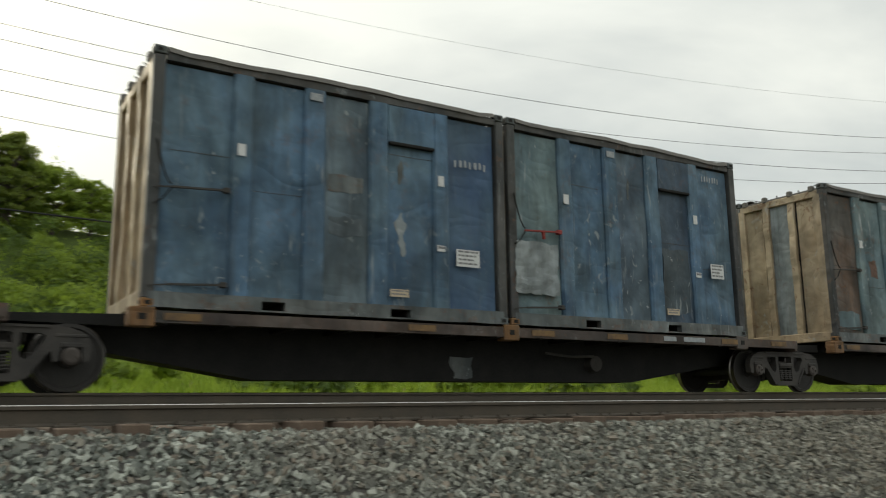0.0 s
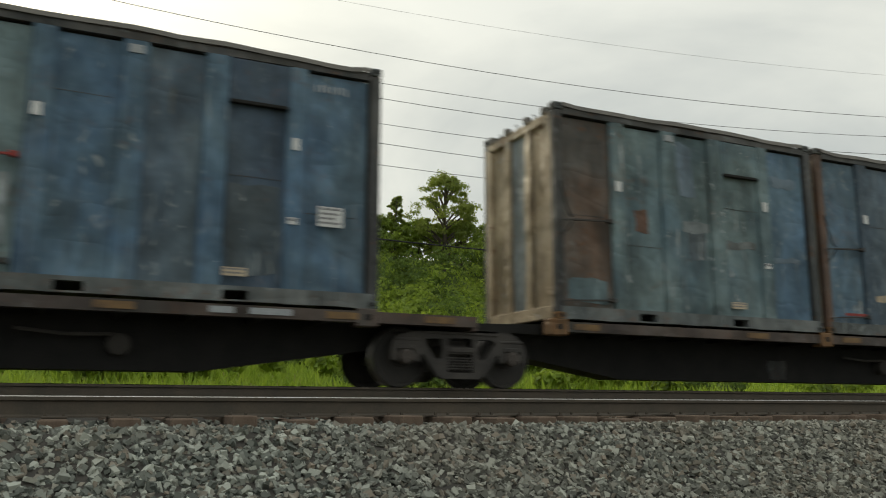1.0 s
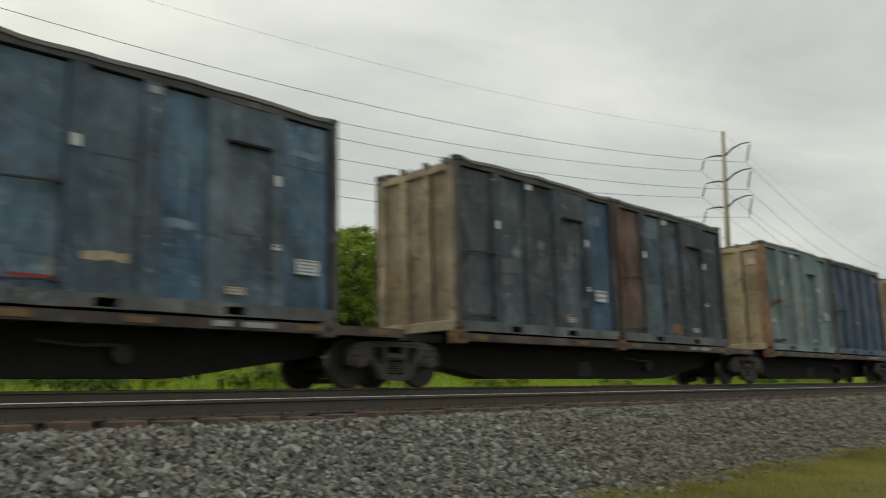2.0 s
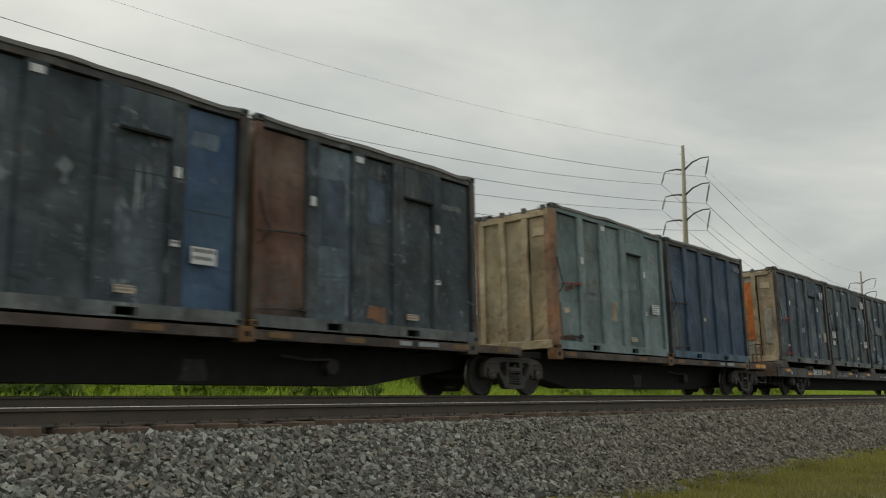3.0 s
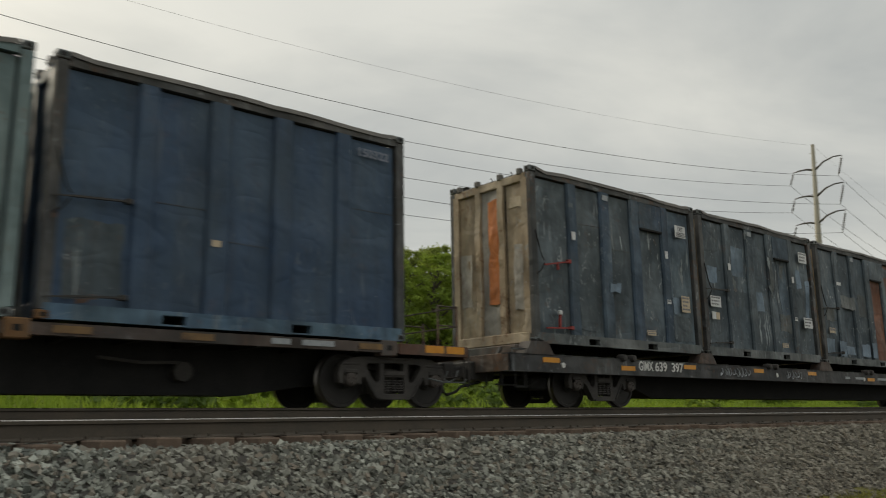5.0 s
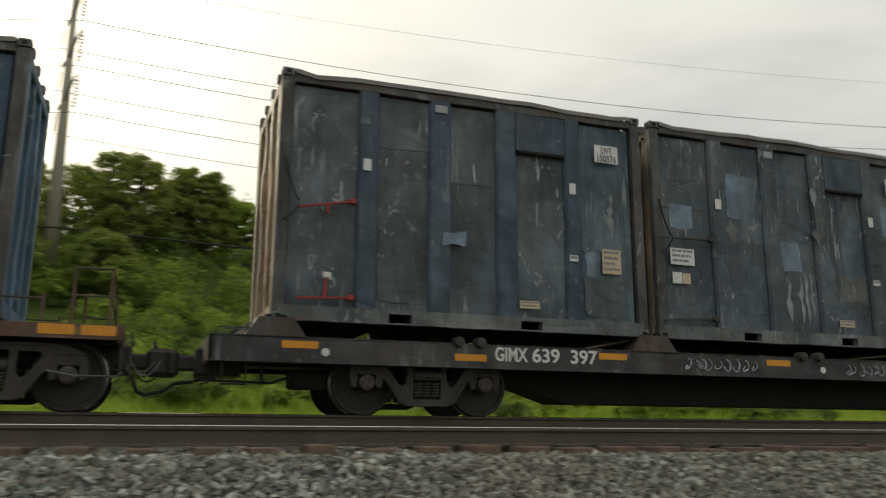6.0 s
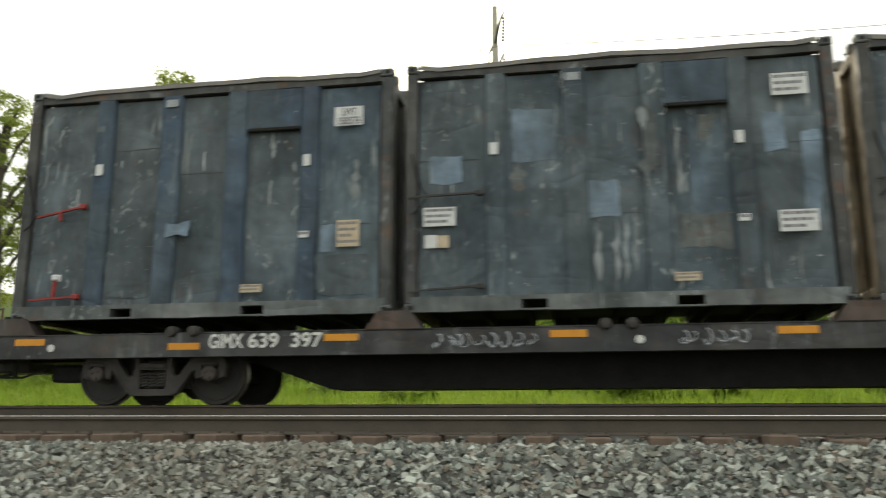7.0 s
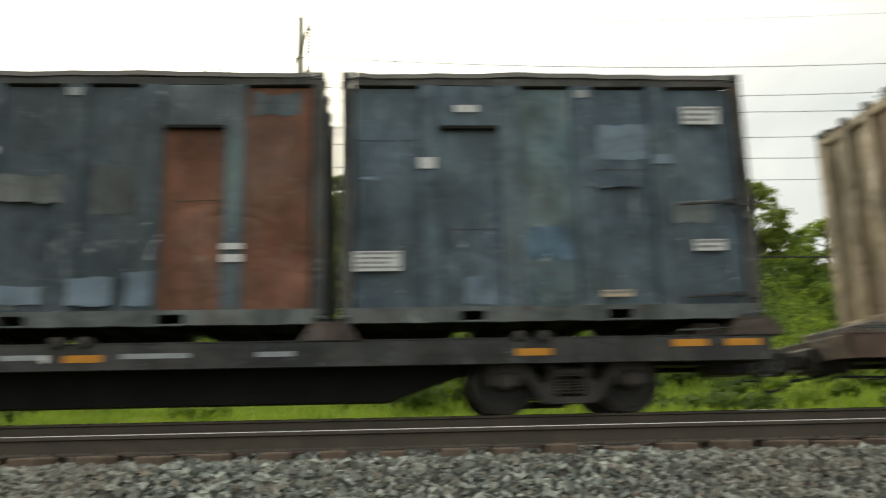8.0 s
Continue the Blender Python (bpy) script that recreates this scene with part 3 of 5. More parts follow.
for az, away, rise, tw in ((24.8, 64, 13.2, 3.0), (21.4, 66, 11.7, 1.0), (12.4, 64, 14.0, 2.2), (14.3, 65, 12.6, 0.9), (40, 66, 9.8, 2.6), (36.5, 64, 9.9, 2.6), (32.5, 64, 10.0, 2.6), (44.6, 66, 9.6, 2.6), (38.2, 60, 9.5, 2.6), (41.8, 60, 9.4, 2.6), (39.9, 55, 9.2, 2.4), (37.2, 54, 9.0, 2.4), (42.6, 54, 9.0, 2.4),
                         (29, 66, 10.2, 2.6), (26, 66, 10.1, 2.6), (23, 66, 10.0, 2.6), (20.2, 66, 10.2, 2.2), (6, 60, 12.6, 2.4), (8.2, 62, 11.8, 2.4), (10.4, 63, 11.2, 2.2), (13, 64, 10.9, 2.4),
                         (15.6, 65, 10.8, 2.2), (17.8, 66, 10.4, 2.4), (-1, 57, 14.9, 3.0), (2, 58, 14.5, 2.6), (-2.9, 58, 14.9, 2.8), (3.4, 58, 14.2, 2.4),
                         (1, 60, 13.4, 3.0), (4.5, 60, 12.8, 2.4), (-4.5, 62, 13.8, 3.4), (-8, 60, 14.0, 3.6), (-11, 56, 14.4, 3.4), (-13.5, 57, 14.8, 3.0), (-16.5, 58, 13.6, 3.6),
                         (-19.5, 58, 13.3, 3.4), (-22.5, 56, 15.0, 3.4), (-25, 54, 17.9, 3.6), (-28.5, 52, 20.3, 3.6), (-31.5, 56, 16.0, 4.0), (-35, 56, 15.0, 4.0), (-38.5, 54, 17.5, 4.0),
                         (-3, 50, 9.8, 2.6), (-9, 50, 10.5, 3.0), (-15, 50, 10.5, 3.0), (-21, 50, 11.0, 3.0), (-27, 50, 11.0, 3.0)):
    tx, ty = away * math.sin(radians(az)), away * math.cos(radians(az))
    th = EYE_Z + away * math.tan(radians(rise)) - float(ground_z(tx, ty)) + 0.2
    make_tree(tx, ty, th, tw * (1.3 if az > 28 else 1.0), 82, "leafy tree on the wooded hillside" if az > -5 else "tall tree in the wood beside the line", SCRUB if (20 < az < 35 and rise < 11.5) or 4 < az < 9 or (az > 36 and away < 60) else DARKLEAF, 0.34 if rise > 12.8 and az > 10 else (0.1 if az > 28 else 0.22))


# ---- the two tracks ----
RAIL = [(-0.07, -0.18), (0.07, -0.18), (0.07, -0.168), (0.012, -0.15), (0.009, -0.048), (0.036, -0.036), (0.036, -0.006), (0.028, 0.0), (-0.028, 0.0), (-0.036, -0.006), (-0.036, -0.036), (-0.009, -0.048), (-0.012, -0.15), (-0.07, -0.168)]


def make_track(name, label, y, z, first, last):
    track = thing(name, label, "railway track", TRACK @ pose(0, y, z), kind="structure")
    for side in (-1, 1):
        bm = bmesh.new()
        a = [bm.verts.new((-500, side * 0.7535 + p, h)) for p, h in RAIL]
        b = [bm.verts.new((700, side * 0.7535 + p, h)) for p, h in RAIL]
        for i in range(len(RAIL)):
            j = (i + 1) % len(RAIL)
            face = bm.faces.new((a[i], a[j], b[j], b[i]))
            face.material_index = 1 if i in (6, 7, 8) else 0
        ob = part("rail", bm, [RAILSIDE, RAILTOP], track, "rust-brown rail with a polished head")
    tie = bmesh.new()
    box(tie, -0.11, 0.11, -1.3, 1.3, -0.36, -0.185, 0.012)
    for v in tie.verts:
        v.co.z += 0.006 * math.sin(v.co.y * 9)
    tie_mesh = mesh_of(tie, TIE)
    plate = bmesh.new()
    box(plate, -0.1, 0.1, -0.17, 0.17, -0.187, -0.168, 0.004)
    for dx in (-0.07, 0.07):
        for dy in (-0.085, 0.085):
            box(plate, dx - 0.012, dx + 0.012, dy - 0.014, dy + 0.014, -0.17, -0.14)
    plate_mesh = mesh_of(plate, RAILSIDE)
    x = first
    while x < last:
        t = piece("tie", tie_mesh, track, x, float(rng.normal(0, 0.03)), float(rng.normal(0, 0.008)))
        t.rotation_euler = (0, 0, float(rng.normal(0, 0.012)))
        piece("tie_plate", plate_mesh, track, x, -0.7535, 0)
        x += 0.50 + float(rng.normal(0, 0.015))


make_track("near_track", "empty railway track on weathered wooden ties", NEAR_Y, NEAR_Z, -12, 60)
make_track("train_track", "railway track under the freight train", TRAIN_Y, RAIL_Z, -12, 40)


# ---- pylons and lines ----
PYLONS = [(-5.5, 52.4, 26.35), (80.3, 37.3, 26.35), (193.0, 50.0, 26.35), (-92, 62, 27.0)]


def arm_tips(x, y, top, swing):
    """Where the six conductors and the ground wire hang."""
    tips = []
    for level in range(3):
        z = top - 3.75 - 2.8 * level
        for side in (-1, 1):
            reach = 2.45 if side < 0 else 2.65
            tips.append((x - math.sin(swing) * side * reach, y + math.cos(swing) * side * reach, z))
    tips.append((x, y, top - 0.1))
    return tips


def make_pylon(x, y, top, swing):
    base = float(ground_z(x, y)) - 0.3
    pylon = thing("transmission_pole", "weathered steel transmission pole with three pairs of curved arms", "utility pole", pose(x, y, base, 0, 0, math.degrees(swing)), "poles of the power line")
    bm = bmesh.new()
    tube(bm, [(0, 0, 0), (0, 0, (top - base) * 0.5), (0, 0, top - base)], 0.46, 12, 0.36)
    part("pole", bm, GALV, pylon, smooth=True)
    for level in range(3):
        z = top - base - 2.6 - 2.72 * level
        for side in (-1, 1):
            reach, lift = (2.9, 0.85) if side < 0 else (2.25, 0.12)
            bm = bmesh.new()
            tube(bm, [(0, side * 0.15, z), (0, side * reach * 0.35, z + lift * 0.6 + 0.1), (0, side * reach * 0.7, z + lift * 0.95 + 0.08), (0, side * reach, z + lift)], 0.11, 8, 0.5)
            arm = part("arm", bm, INSUL, pylon, "dark curved arm", smooth=True)
            bm = bmesh.new()
            tip = z + lift - 0.1
            foot = Vector((0, side * (2.45 if side < 0 else 2.65), top - base - 3.75 - 2.8 * level))
            head = Vector((0, side * reach, tip))
            tube(bm, [head, foot], 0.03, 5)
            for k in range(8):
                tube(bm, [head.lerp(foot, 0.12 + 0.1 * k), head.lerp(foot, 0.17 + 0.1 * k)], 0.13, 8, 0.6)
            part("insulator", bm, INSUL, arm)
    for k in range(14):
        zz = (top - base) * 0.42 + k * 1.05
        part("step_peg", tube(bmesh.new(), [(0, 0.0, zz), (0, 0.42 * (1 if k % 2 else -1), zz + 0.05)], 0.025, 5), GALV, pylon)
    return pylon


def make_wire(a, b, sag, radius, label="bare overhead power conductor"):
    bm = bmesh.new()
    a, b = Vector(a), Vector(b)
    tube(bm, [a.lerp(b, k / 24) - Vector((0, 0, 4 * sag * (k / 24) * (1 - k / 24))) for k in range(25)], radius, 5)
    tagged(new("power_line", mesh_of(bm, SHEATH if radius > 0.04 else CABLE)), label, "power line", "conductors of the power line")


SWINGS = [0.30, -0.09, 0.05, 0.1]
for (px, py, pz), swing in zip(PYLONS, SWINGS):
    make_pylon(px, py, pz, swing)
for i, j, sag in ((0, 1, 2.8), (1, 2, 3.8), (3, 0, 2.8)):
    ta, tb = arm_tips(*PYLONS[i], SWINGS[i]), arm_tips(*PYLONS[j], SWINGS[j])
    for k, (a, b) in enumerate(zip(ta, tb)):
        make_wire(a, b, sag * (0.8 if k == 6 else 1.0), 0.008 if k == 6 else 0.02, "thin steel ground wire" if k == 6 else "bare overhead power conductor")
make_wire((-92, 60, 11.5), (-5.3, 52.0, 10.6), 0.8, 0.05, "dark communication cable under the power line")
make_wire((-5.3, 52.0, 10.6), (80.3, 37.0, 8.4), 0.9, 0.05, "dark communication cable under the power line")


# ---- bogies ----
WHEEL_R = 0.457
ROLLING = []     # (wheelset, its rest pose)
MOVING = []      # (thing, u)


def wheelset_meshes():
    wheels = []
    for side in (-1, 1):
        wheel = bmesh.new()
        prof = [(0.10, 0.71), (0.12, 0.70), (0.36, 0.725), (0.385, 0.70), (WHEEL_R + 0.026, 0.675), (WHEEL_R + 0.026, 0.70), (WHEEL_R, 0.715), (WHEEL_R - 0.006, 0.80), (0.40, 0.805), (0.38, 0.775), (0.15, 0.79), (0.13, 0.81), (0.09, 0.81)]
        lathe(wheel, [(r, side * y) for r, y in prof], (0, 0, 0), 36)
        for f in wheel.faces:
            r = [math.hypot(v.co.x, v.co.z) for v in f.verts]
            f.material_index = 1 if min(r) > WHEEL_R - 0.012 else 0
        wheels.append(mesh_of(wheel, [WHEELSTEEL, TREAD]))
    axle = bmesh.new()
    lathe(axle, [(0.075, -1.0), (0.08, -0.7), (0.075, 0.0), (0.08, 0.7), (0.075, 1.0)], (0, 0, 0), 14)
    cap = bmesh.new()
    lathe(cap, [(0.085, -1.12), (0.115, -1.105), (0.12, -1.0), (0.12, -0.97)], (0, 0, 0), 18)
    for k in range(3):
        a = k * math.tau / 3
        box(cap, 0.06 * math.cos(a) - 0.018, 0.06 * math.cos(a) + 0.018, -1.145, -1.115, 0.06 * math.sin(a) - 0.018, 0.06 * math.sin(a) + 0.018)
    return wheels, mesh_of(axle, WHEELSTEEL), mesh_of(cap, plain("bearing cap", (0.045, 0.038, 0.034), (0.085, 0.072, 0.064), 0.6, 0.2, 9.0))


WHEEL_ME, AXLE_ME, CAP_ME = wheelset_meshes()


def side_frame(y):
    """Cast frame: arched top, two windows and a spring opening, jaws over the axle ends."""
    half = [(0.0, 0.85), (0.72, 0.85), (0.90, 0.825), (1.04, 0.77), (1.13, 0.68), (1.16, 0.56), (1.14, 0.41), (1.06, 0.38), (1.045, 0.60),
            (0.79, 0.60), (0.775, 0.40), (0.70, 0.38), (0.675, 0.52), (0.62, 0.48), (0.40, 0.17), (0.31, 0.13)]
    outer = half + [(-x, z) for x, z in half[:0:-1]]
    window = [(0.31, 0.745), (0.55, 0.745), (0.60, 0.715), (0.595, 0.67), (0.44, 0.45), (0.375, 0.41), (0.32, 0.45), (0.30, 0.55)]
    nest = [(-0.21, 0.23), (0.21, 0.23), (0.22, 0.74), (0.17, 0.76), (-0.17, 0.76), (-0.22, 0.74)]
    bm = bmesh.new()
    for loop in (outer, window, [(-x, z) for x, z in window], nest):
        vs = [bm.verts.new((x, y - 0.065, z)) for x, z in loop]
        for k in range(len(vs)):
            bm.edges.new((vs[k - 1], vs[k]))
    bmesh.ops.triangle_fill(bm, use_beauty=True, use_dissolve=True, edges=list(bm.edges))
    made = bmesh.ops.extrude_face_region(bm, geom=list(bm.faces))
    for v in made["geom"]:
        if isinstance(v, bmesh.types.BMVert):
            v.co.y += 0.13
    for x in (-0.915, 0.915):
        box(bm, x - 0.125, x + 0.125, y - 0.09, y + 0.08, 0.565, 0.635, 0.015)
        box(bm, x - 0.19, x + 0.19, y - 0.078, y - 0.05, 0.70, 0.745, 0.01)
    bar(bm, (-0.66, y - 0.068, 0.835), (0.66, y - 0.068, 0.835), 0.035, 0.04)
    for k in (-1, 1):
        bar(bm, (k * 0.62, y - 0.068, 0.50), (k * 0.39, y - 0.068, 0.175), 0.035, 0.04)
    bar(bm, (-0.33, y - 0.068, 0.15), (0.33, y - 0.068, 0.15), 0.035, 0.05)
    return bm


def spring_mesh():
    bm = bmesh.new()
    for k in (-1, 0, 1):
        pts = [(k * 0.135 + 0.055 * math.cos(a * math.pi / 4), 0.055 * math.sin(a * math.pi / 4), 0.25 + 0.21 * a / 40) for a in range(41)]
        tube(bm, pts, 0.016, 5)
    return bm


SPRING_ME = mesh_of(spring_mesh(), GRIME)


def make_bogie(u):
    bogie = thing("bogie", "grimy three-piece freight bogie with coil springs", "bogie", on_train(u), "bogies of the train")
    for y in (-1.0, 1.0):
        frame_ob = part("side_frame", side_frame(y), GRIME, bogie, "cast steel side frame coated in brake dust")
        piece("spring_nest", SPRING_ME, frame_ob, 0, y - 0.02, 0)
        if y < 0:
            name_bar = bmesh.new()
            box(name_bar, -0.2, 0.2, y - 0.078, y - 0.07, 0.515, 0.53)
            box(name_bar, -0.22, 0.22, y - 0.10, y + 0.1, 0.53, 0.62, 0.02)
            part("bolster_end", name_bar, GRIME, frame_ob)
    bm = bmesh.new()
    box(bm, -0.21, 0.21, -0.95, 0.95, 0.47, 0.66, 0.03)
    box(bm, -0.45, 0.45, -0.45, 0.45, 0.64, 0.82, 0.05)
    part("bolster", bm, GRIME, bogie)
    for s in (-1, 1):
        bm = bmesh.new()
        bar(bm, (s * 0.48, -0.85, 0.34), (s * 0.48, 0.85, 0.34), 0.09, 0.12, Vector((0, 0, 1)))
        for y in (-0.75, 0.75):
            box(bm, s * 0.44 - 0.05, s * 0.44 + 0.05, y - 0.06, y + 0.06, 0.24, 0.52, 0.015)
        part("brake_beam", bm, GRIME, bogie)
    for s in (-1, 1):
        ws = piece("wheelset", AXLE_ME, bogie, s * 0.915, 0, WHEEL_R)
        for me in WHEEL_ME:
            piece("wheel", me, ws)
        piece("axle_cap", CAP_ME, ws)
        ROLLING.append((ws, s * 0.915))
    MOVING.append((bogie, u))
    return bogie


for bu in (0.70, 16.04, 31.5, 46.95, 60.81, 66.575, 86.34, 93.9):
    make_bogie(bu)


# ---- containers ----
def text_mesh(body, size):
    curve = bpy.data.curves.new("text", "FONT")
    curve.body, curve.size, curve.extrude, curve.offset = body, size, 0.002, 0.006
    ob = bpy.data.objects.new("text", curve)
    scene.collection.objects.link(ob)
    me = bpy.data.meshes.new_from_object(ob)
    bpy.data.objects.remove(ob)
    return me


LONG, WIDE, TALL = 6.06, 2.55, 3.70
BAYS = [(0.20, 1.19), (1.48, 2.31), (2.64, 3.42), (3.75, 4.62), (4.90, 5.84)]


def casting_mesh():
    bm = bmesh.new()
    box(bm, -0.09, 0.09, -0.085, 0.085, -0.06, 0.06, 0.012)
    # Thin slabs in black on the solid faces, for the shade inside the openings.
    for x, y, sx, sy in ((0, -0.086, 0.04, 0.004), (-0.091, 0, 0.004, 0.04), (0.091, 0, 0.004, 0.04)):
        made = bmesh.ops.create_cube(bm, size=1.0)["verts"]
        for v in made:
            v.co = Vector((x + v.co.x * 2 * sx, y + v.co.y * 2 * sy, v.co.z * 0.055))
        for f in {f for v in made for f in v.link_faces}:
            f.material_index = 1
    return bm


CASTING_ME = mesh_of(casting_mesh(), [SHADE, BLACK])
CASTING_ORANGE = mesh_of(casting_mesh(), [CORNER, BLACK])
LUG_ME = mesh_of(box(bmesh.new(), -0.07, 0.06, -0.06, 0.06, -0.05, 0.09, 0.02), LID)


def sheet(bm, x0, x1, y, z0, z1, dent=0.02, steps=(6, 12), seed=0.0, along="x"):
    """A dented sheet of steel in one plane."""
    grid = []
    for i in range(steps[0] + 1):
        col = []
        for j in range(steps[1] + 1):
            a, z = x0 + (x1 - x0) * i / steps[0], z0 + (z1 - z0) * j / steps[1]
            edge = min(i, steps[0] - i, j, steps[1] - j) > 0
            d = dent * noise.noise(Vector((a * 1.3 + seed, z * 1.1, seed * 0.7))) if edge else 0.0
            col.append(bm.verts.new((a, y + d, z) if along == "x" else (y + d, a, z)))
        grid.append(col)
    for i in range(steps[0]):
        for j in range(steps[1]):
            bm.faces.new((grid[i][j], grid[i + 1][j], grid[i + 1][j + 1], grid[i][j + 1]))
    return bm


WORD_ME = mesh_of(box(bmesh.new(), 0, 1, -0.5, 0.5, 0, 1), INK)


def side_label(parent, x, z, w, h, mat=WHITE, lines=3, name="label", label=""):
    """A stuck-on plate with lines of unreadable writing as bars."""
    bm = bmesh.new()
    box(bm, x, x + w, -0.012, -0.002, z, z + h)
    plate = part(name, bm, mat, parent, label)
    if lines:
        for k in range(lines):
            zz = z + h * (1 - (k + 0.75) / (lines + 0.35))
            at, stop = x + w * 0.07, x + w * (0.94 - 0.1 * ((k * 7) % 3))
            while at < stop - w * 0.05:
                wide = w * (0.10 + 0.13 * ((int(at * 977) + k * 5) % 4) / 3)
                word = piece("printed_word", WORD_ME, plate, at, -0.0135, zz)
                word.scale = (min(wide, stop - at), 0.002, h * 0.42 / lines)
                at += wide + w * 0.035
    return plate


def x0_of(a, b, flip):
    """The container's edge nearest to a latch."""
    return b + 0.28 if flip else a - 0.24


def bent_beam(bm, x0, x1, y0, y1, z0, z1, seed, bend, n=16, along="x"):
    """A straight beam knocked a little out of true along its length."""
    rings = []
    for k in range(n + 1):
        a = x0 + (x1 - x0) * k / n
        d = bend * noise.noise(Vector((a * 1.1, seed, 3.0))) + bend * 0.5 * noise.noise(Vector((a * 3.7, seed, 7.0)))
        e = bend * noise.noise(Vector((a * 1.4, seed, 11.0)))
        ring = [(y0 + e, z0 + d), (y1 + e, z0 + d), (y1 + e, z1 + d), (y0 + e, z1 + d)]
        rings.append([bm.verts.new((a, p, q) if along == "x" else (q, p, a)) for p, q in ring])
    for a, b in zip(rings, rings[1:]):
        for k in range(4):
            bm.faces.new((a[k - 1], a[k], b[k], b[k - 1]))
    bm.faces.new(rings[0])
    bm.faces.new(rings[-1])
    return bm


def split_run(p, q):
    """The first point of a run, and points along it where it is long and low."""
    steps = 6 if p[1] == q[1] == 0.0 and abs(q[0] - p[0]) > 0.5 else 1
    return [(p[0] + (q[0] - p[0]) * k / steps, p[1] + (q[1] - p[1]) * k / steps) for k in range(steps)]


HOOK_ME = mesh_of(tube(bmesh.new(), [(0, 0, 0), (0, 0, 0.07), (-0.035, 0, 0.095), (-0.05, 0, 0.06)], 0.011, 5), GRIME)


def make_container(spec):
    u, lift = spec["u"], spec.get("lift", 0.0)
    flip = spec.get("flip", False)
    seed = spec["u"] * 1.37
    c = thing("waste_container", spec["label"], "container", on_train(u) @ pose(0, -WIDE / 2, 1.13 + lift), "containers on the train")
    tone = random.Random(int(u * 10)).random()
    c.color = (tone, tone, tone, 1.0)
    frame_mat, rib, end = spec.get("frame", SHADE), spec["rib"], spec["end"]

    def fx(a, b):
        return (LONG - b, LONG - a) if flip else (a, b)

    # bottom rails with fork pockets
    for y0, y1 in ((0.0, 0.12), (WIDE - 0.12, WIDE)):
        bm = bmesh.new()
        cuts = [0.09, 1.858 - 0.18, 1.858 + 0.18, 3.964 - 0.18, 3.964 + 0.18, LONG - 0.09]
        edge = [(cuts[0], 0.215), (cuts[0], 0.0)]
        for a, b in zip(cuts[1::2], cuts[2::2]):
            edge += [(a, 0.0), (a, 0.155), (b, 0.155), (b, 0.0)]
        edge += [(cuts[-1], 0.0), (cuts[-1], 0.215)]
        edge = [(x, z + (0.016 * noise.noise(Vector((x * 2.3, seed, y0))) if z < 0.01 and 0.2 < x < LONG - 0.2 else 0.0)) for p, q in zip(edge, edge[1:] + edge[:1]) for x, z in split_run(p, q)]
        prism(bm, edge, y0, y1)
        part("bottom_rail", bm, frame_mat, c)
        for a, b in zip(cuts[1::2], cuts[2::2]):
            part("pocket_strap", box(bmesh.new(), a, b, y0 + 0.003, y1 - 0.003, 0.002, 0.027), frame_mat, c)
    bm = bmesh.new()
    box(bm, 0.09, LONG - 0.09, 0.12, WIDE - 0.12, 0.16, 0.20)
    for x in (1.858, 3.964):
        for s in (-1, 1):
            box(bm, x + s * 0.19 - 0.008, x + s * 0.19 + 0.008, 0.12, WIDE - 0.12, 0.02, 0.16)
    for k in range(9):
        box(bm, 0.35 + k * 0.66, 0.41 + k * 0.66, 0.12, WIDE - 0.12, 0.03, 0.16)
    part("floor_frame", bm, BLACK, c)
    # posts, castings, top rails
    for x in (0.09, LONG - 0.09):
        for y in (0.085, WIDE - 0.085):
            piece("corner_casting", CASTING_ORANGE if spec.get("orange") and x < 1 else CASTING_ME, c, x, y, 0.06)
            piece("corner_casting", CASTING_ME, c, x, y, TALL - 0.015)
            bm = bmesh.new()
            box(bm, x - 0.085, x + 0.085, y - 0.08, y + 0.08, 0.12, TALL - 0.09, 0.012)
            part("corner_post", bm, spec.get("post", POST) if x < 1 else spec.get("endpost", POST), c)
    for y, s in ((0.075, -1), (WIDE - 0.075, 1)):
        bm = bmesh.new()
        bent_beam(bm, 0.19, LONG - 0.19, y - 0.06, y + 0.06, TALL - 0.16, TALL - 0.05, seed + s, 0.012)
        part("top_rail", bm, spec.get("toprail", POST), c)
        bm = bmesh.new()
        n = 18
        hi = [bm.verts.new((0.2 + (LONG - 0.4) * k / n, y + s * 0.05, TALL + 0.005 + 0.045 * math.sin(k / n * math.pi) + (0.05 if k in (0, n) else 0.0) + 0.036 * noise.noise(Vector((k * 0.45, seed, 0))))) for k in range(n + 1)]
        lo = [bm.verts.new((v.co.x, y + s * 0.085, v.co.z - 0.085)) for v in hi]
        inn = [bm.verts.new((v.co.x, y - s * 0.3, v.co.z + 0.02)) for v in hi]
        for k in range(n):
            bm.faces.new((lo[k], lo[k + 1], hi[k + 1], hi[k]))
            bm.faces.new((hi[k], hi[k + 1], inn[k + 1], inn[k]))
        part("lid_edge", bm, LID, c, "bowed edge of the grimy lid")
    bm = bmesh.new()
    box(bm, 0.19, LONG - 0.19, 0.1, WIDE - 0.1, TALL - 0.09, TALL + 0.0)
    part("lid", bm, LID, c)
    # near side: dented recessed sheets between broad flat ribs
    bays = [fx(a, b) for a, b in BAYS]
    mats = spec["bays"]
    deep = 0.075
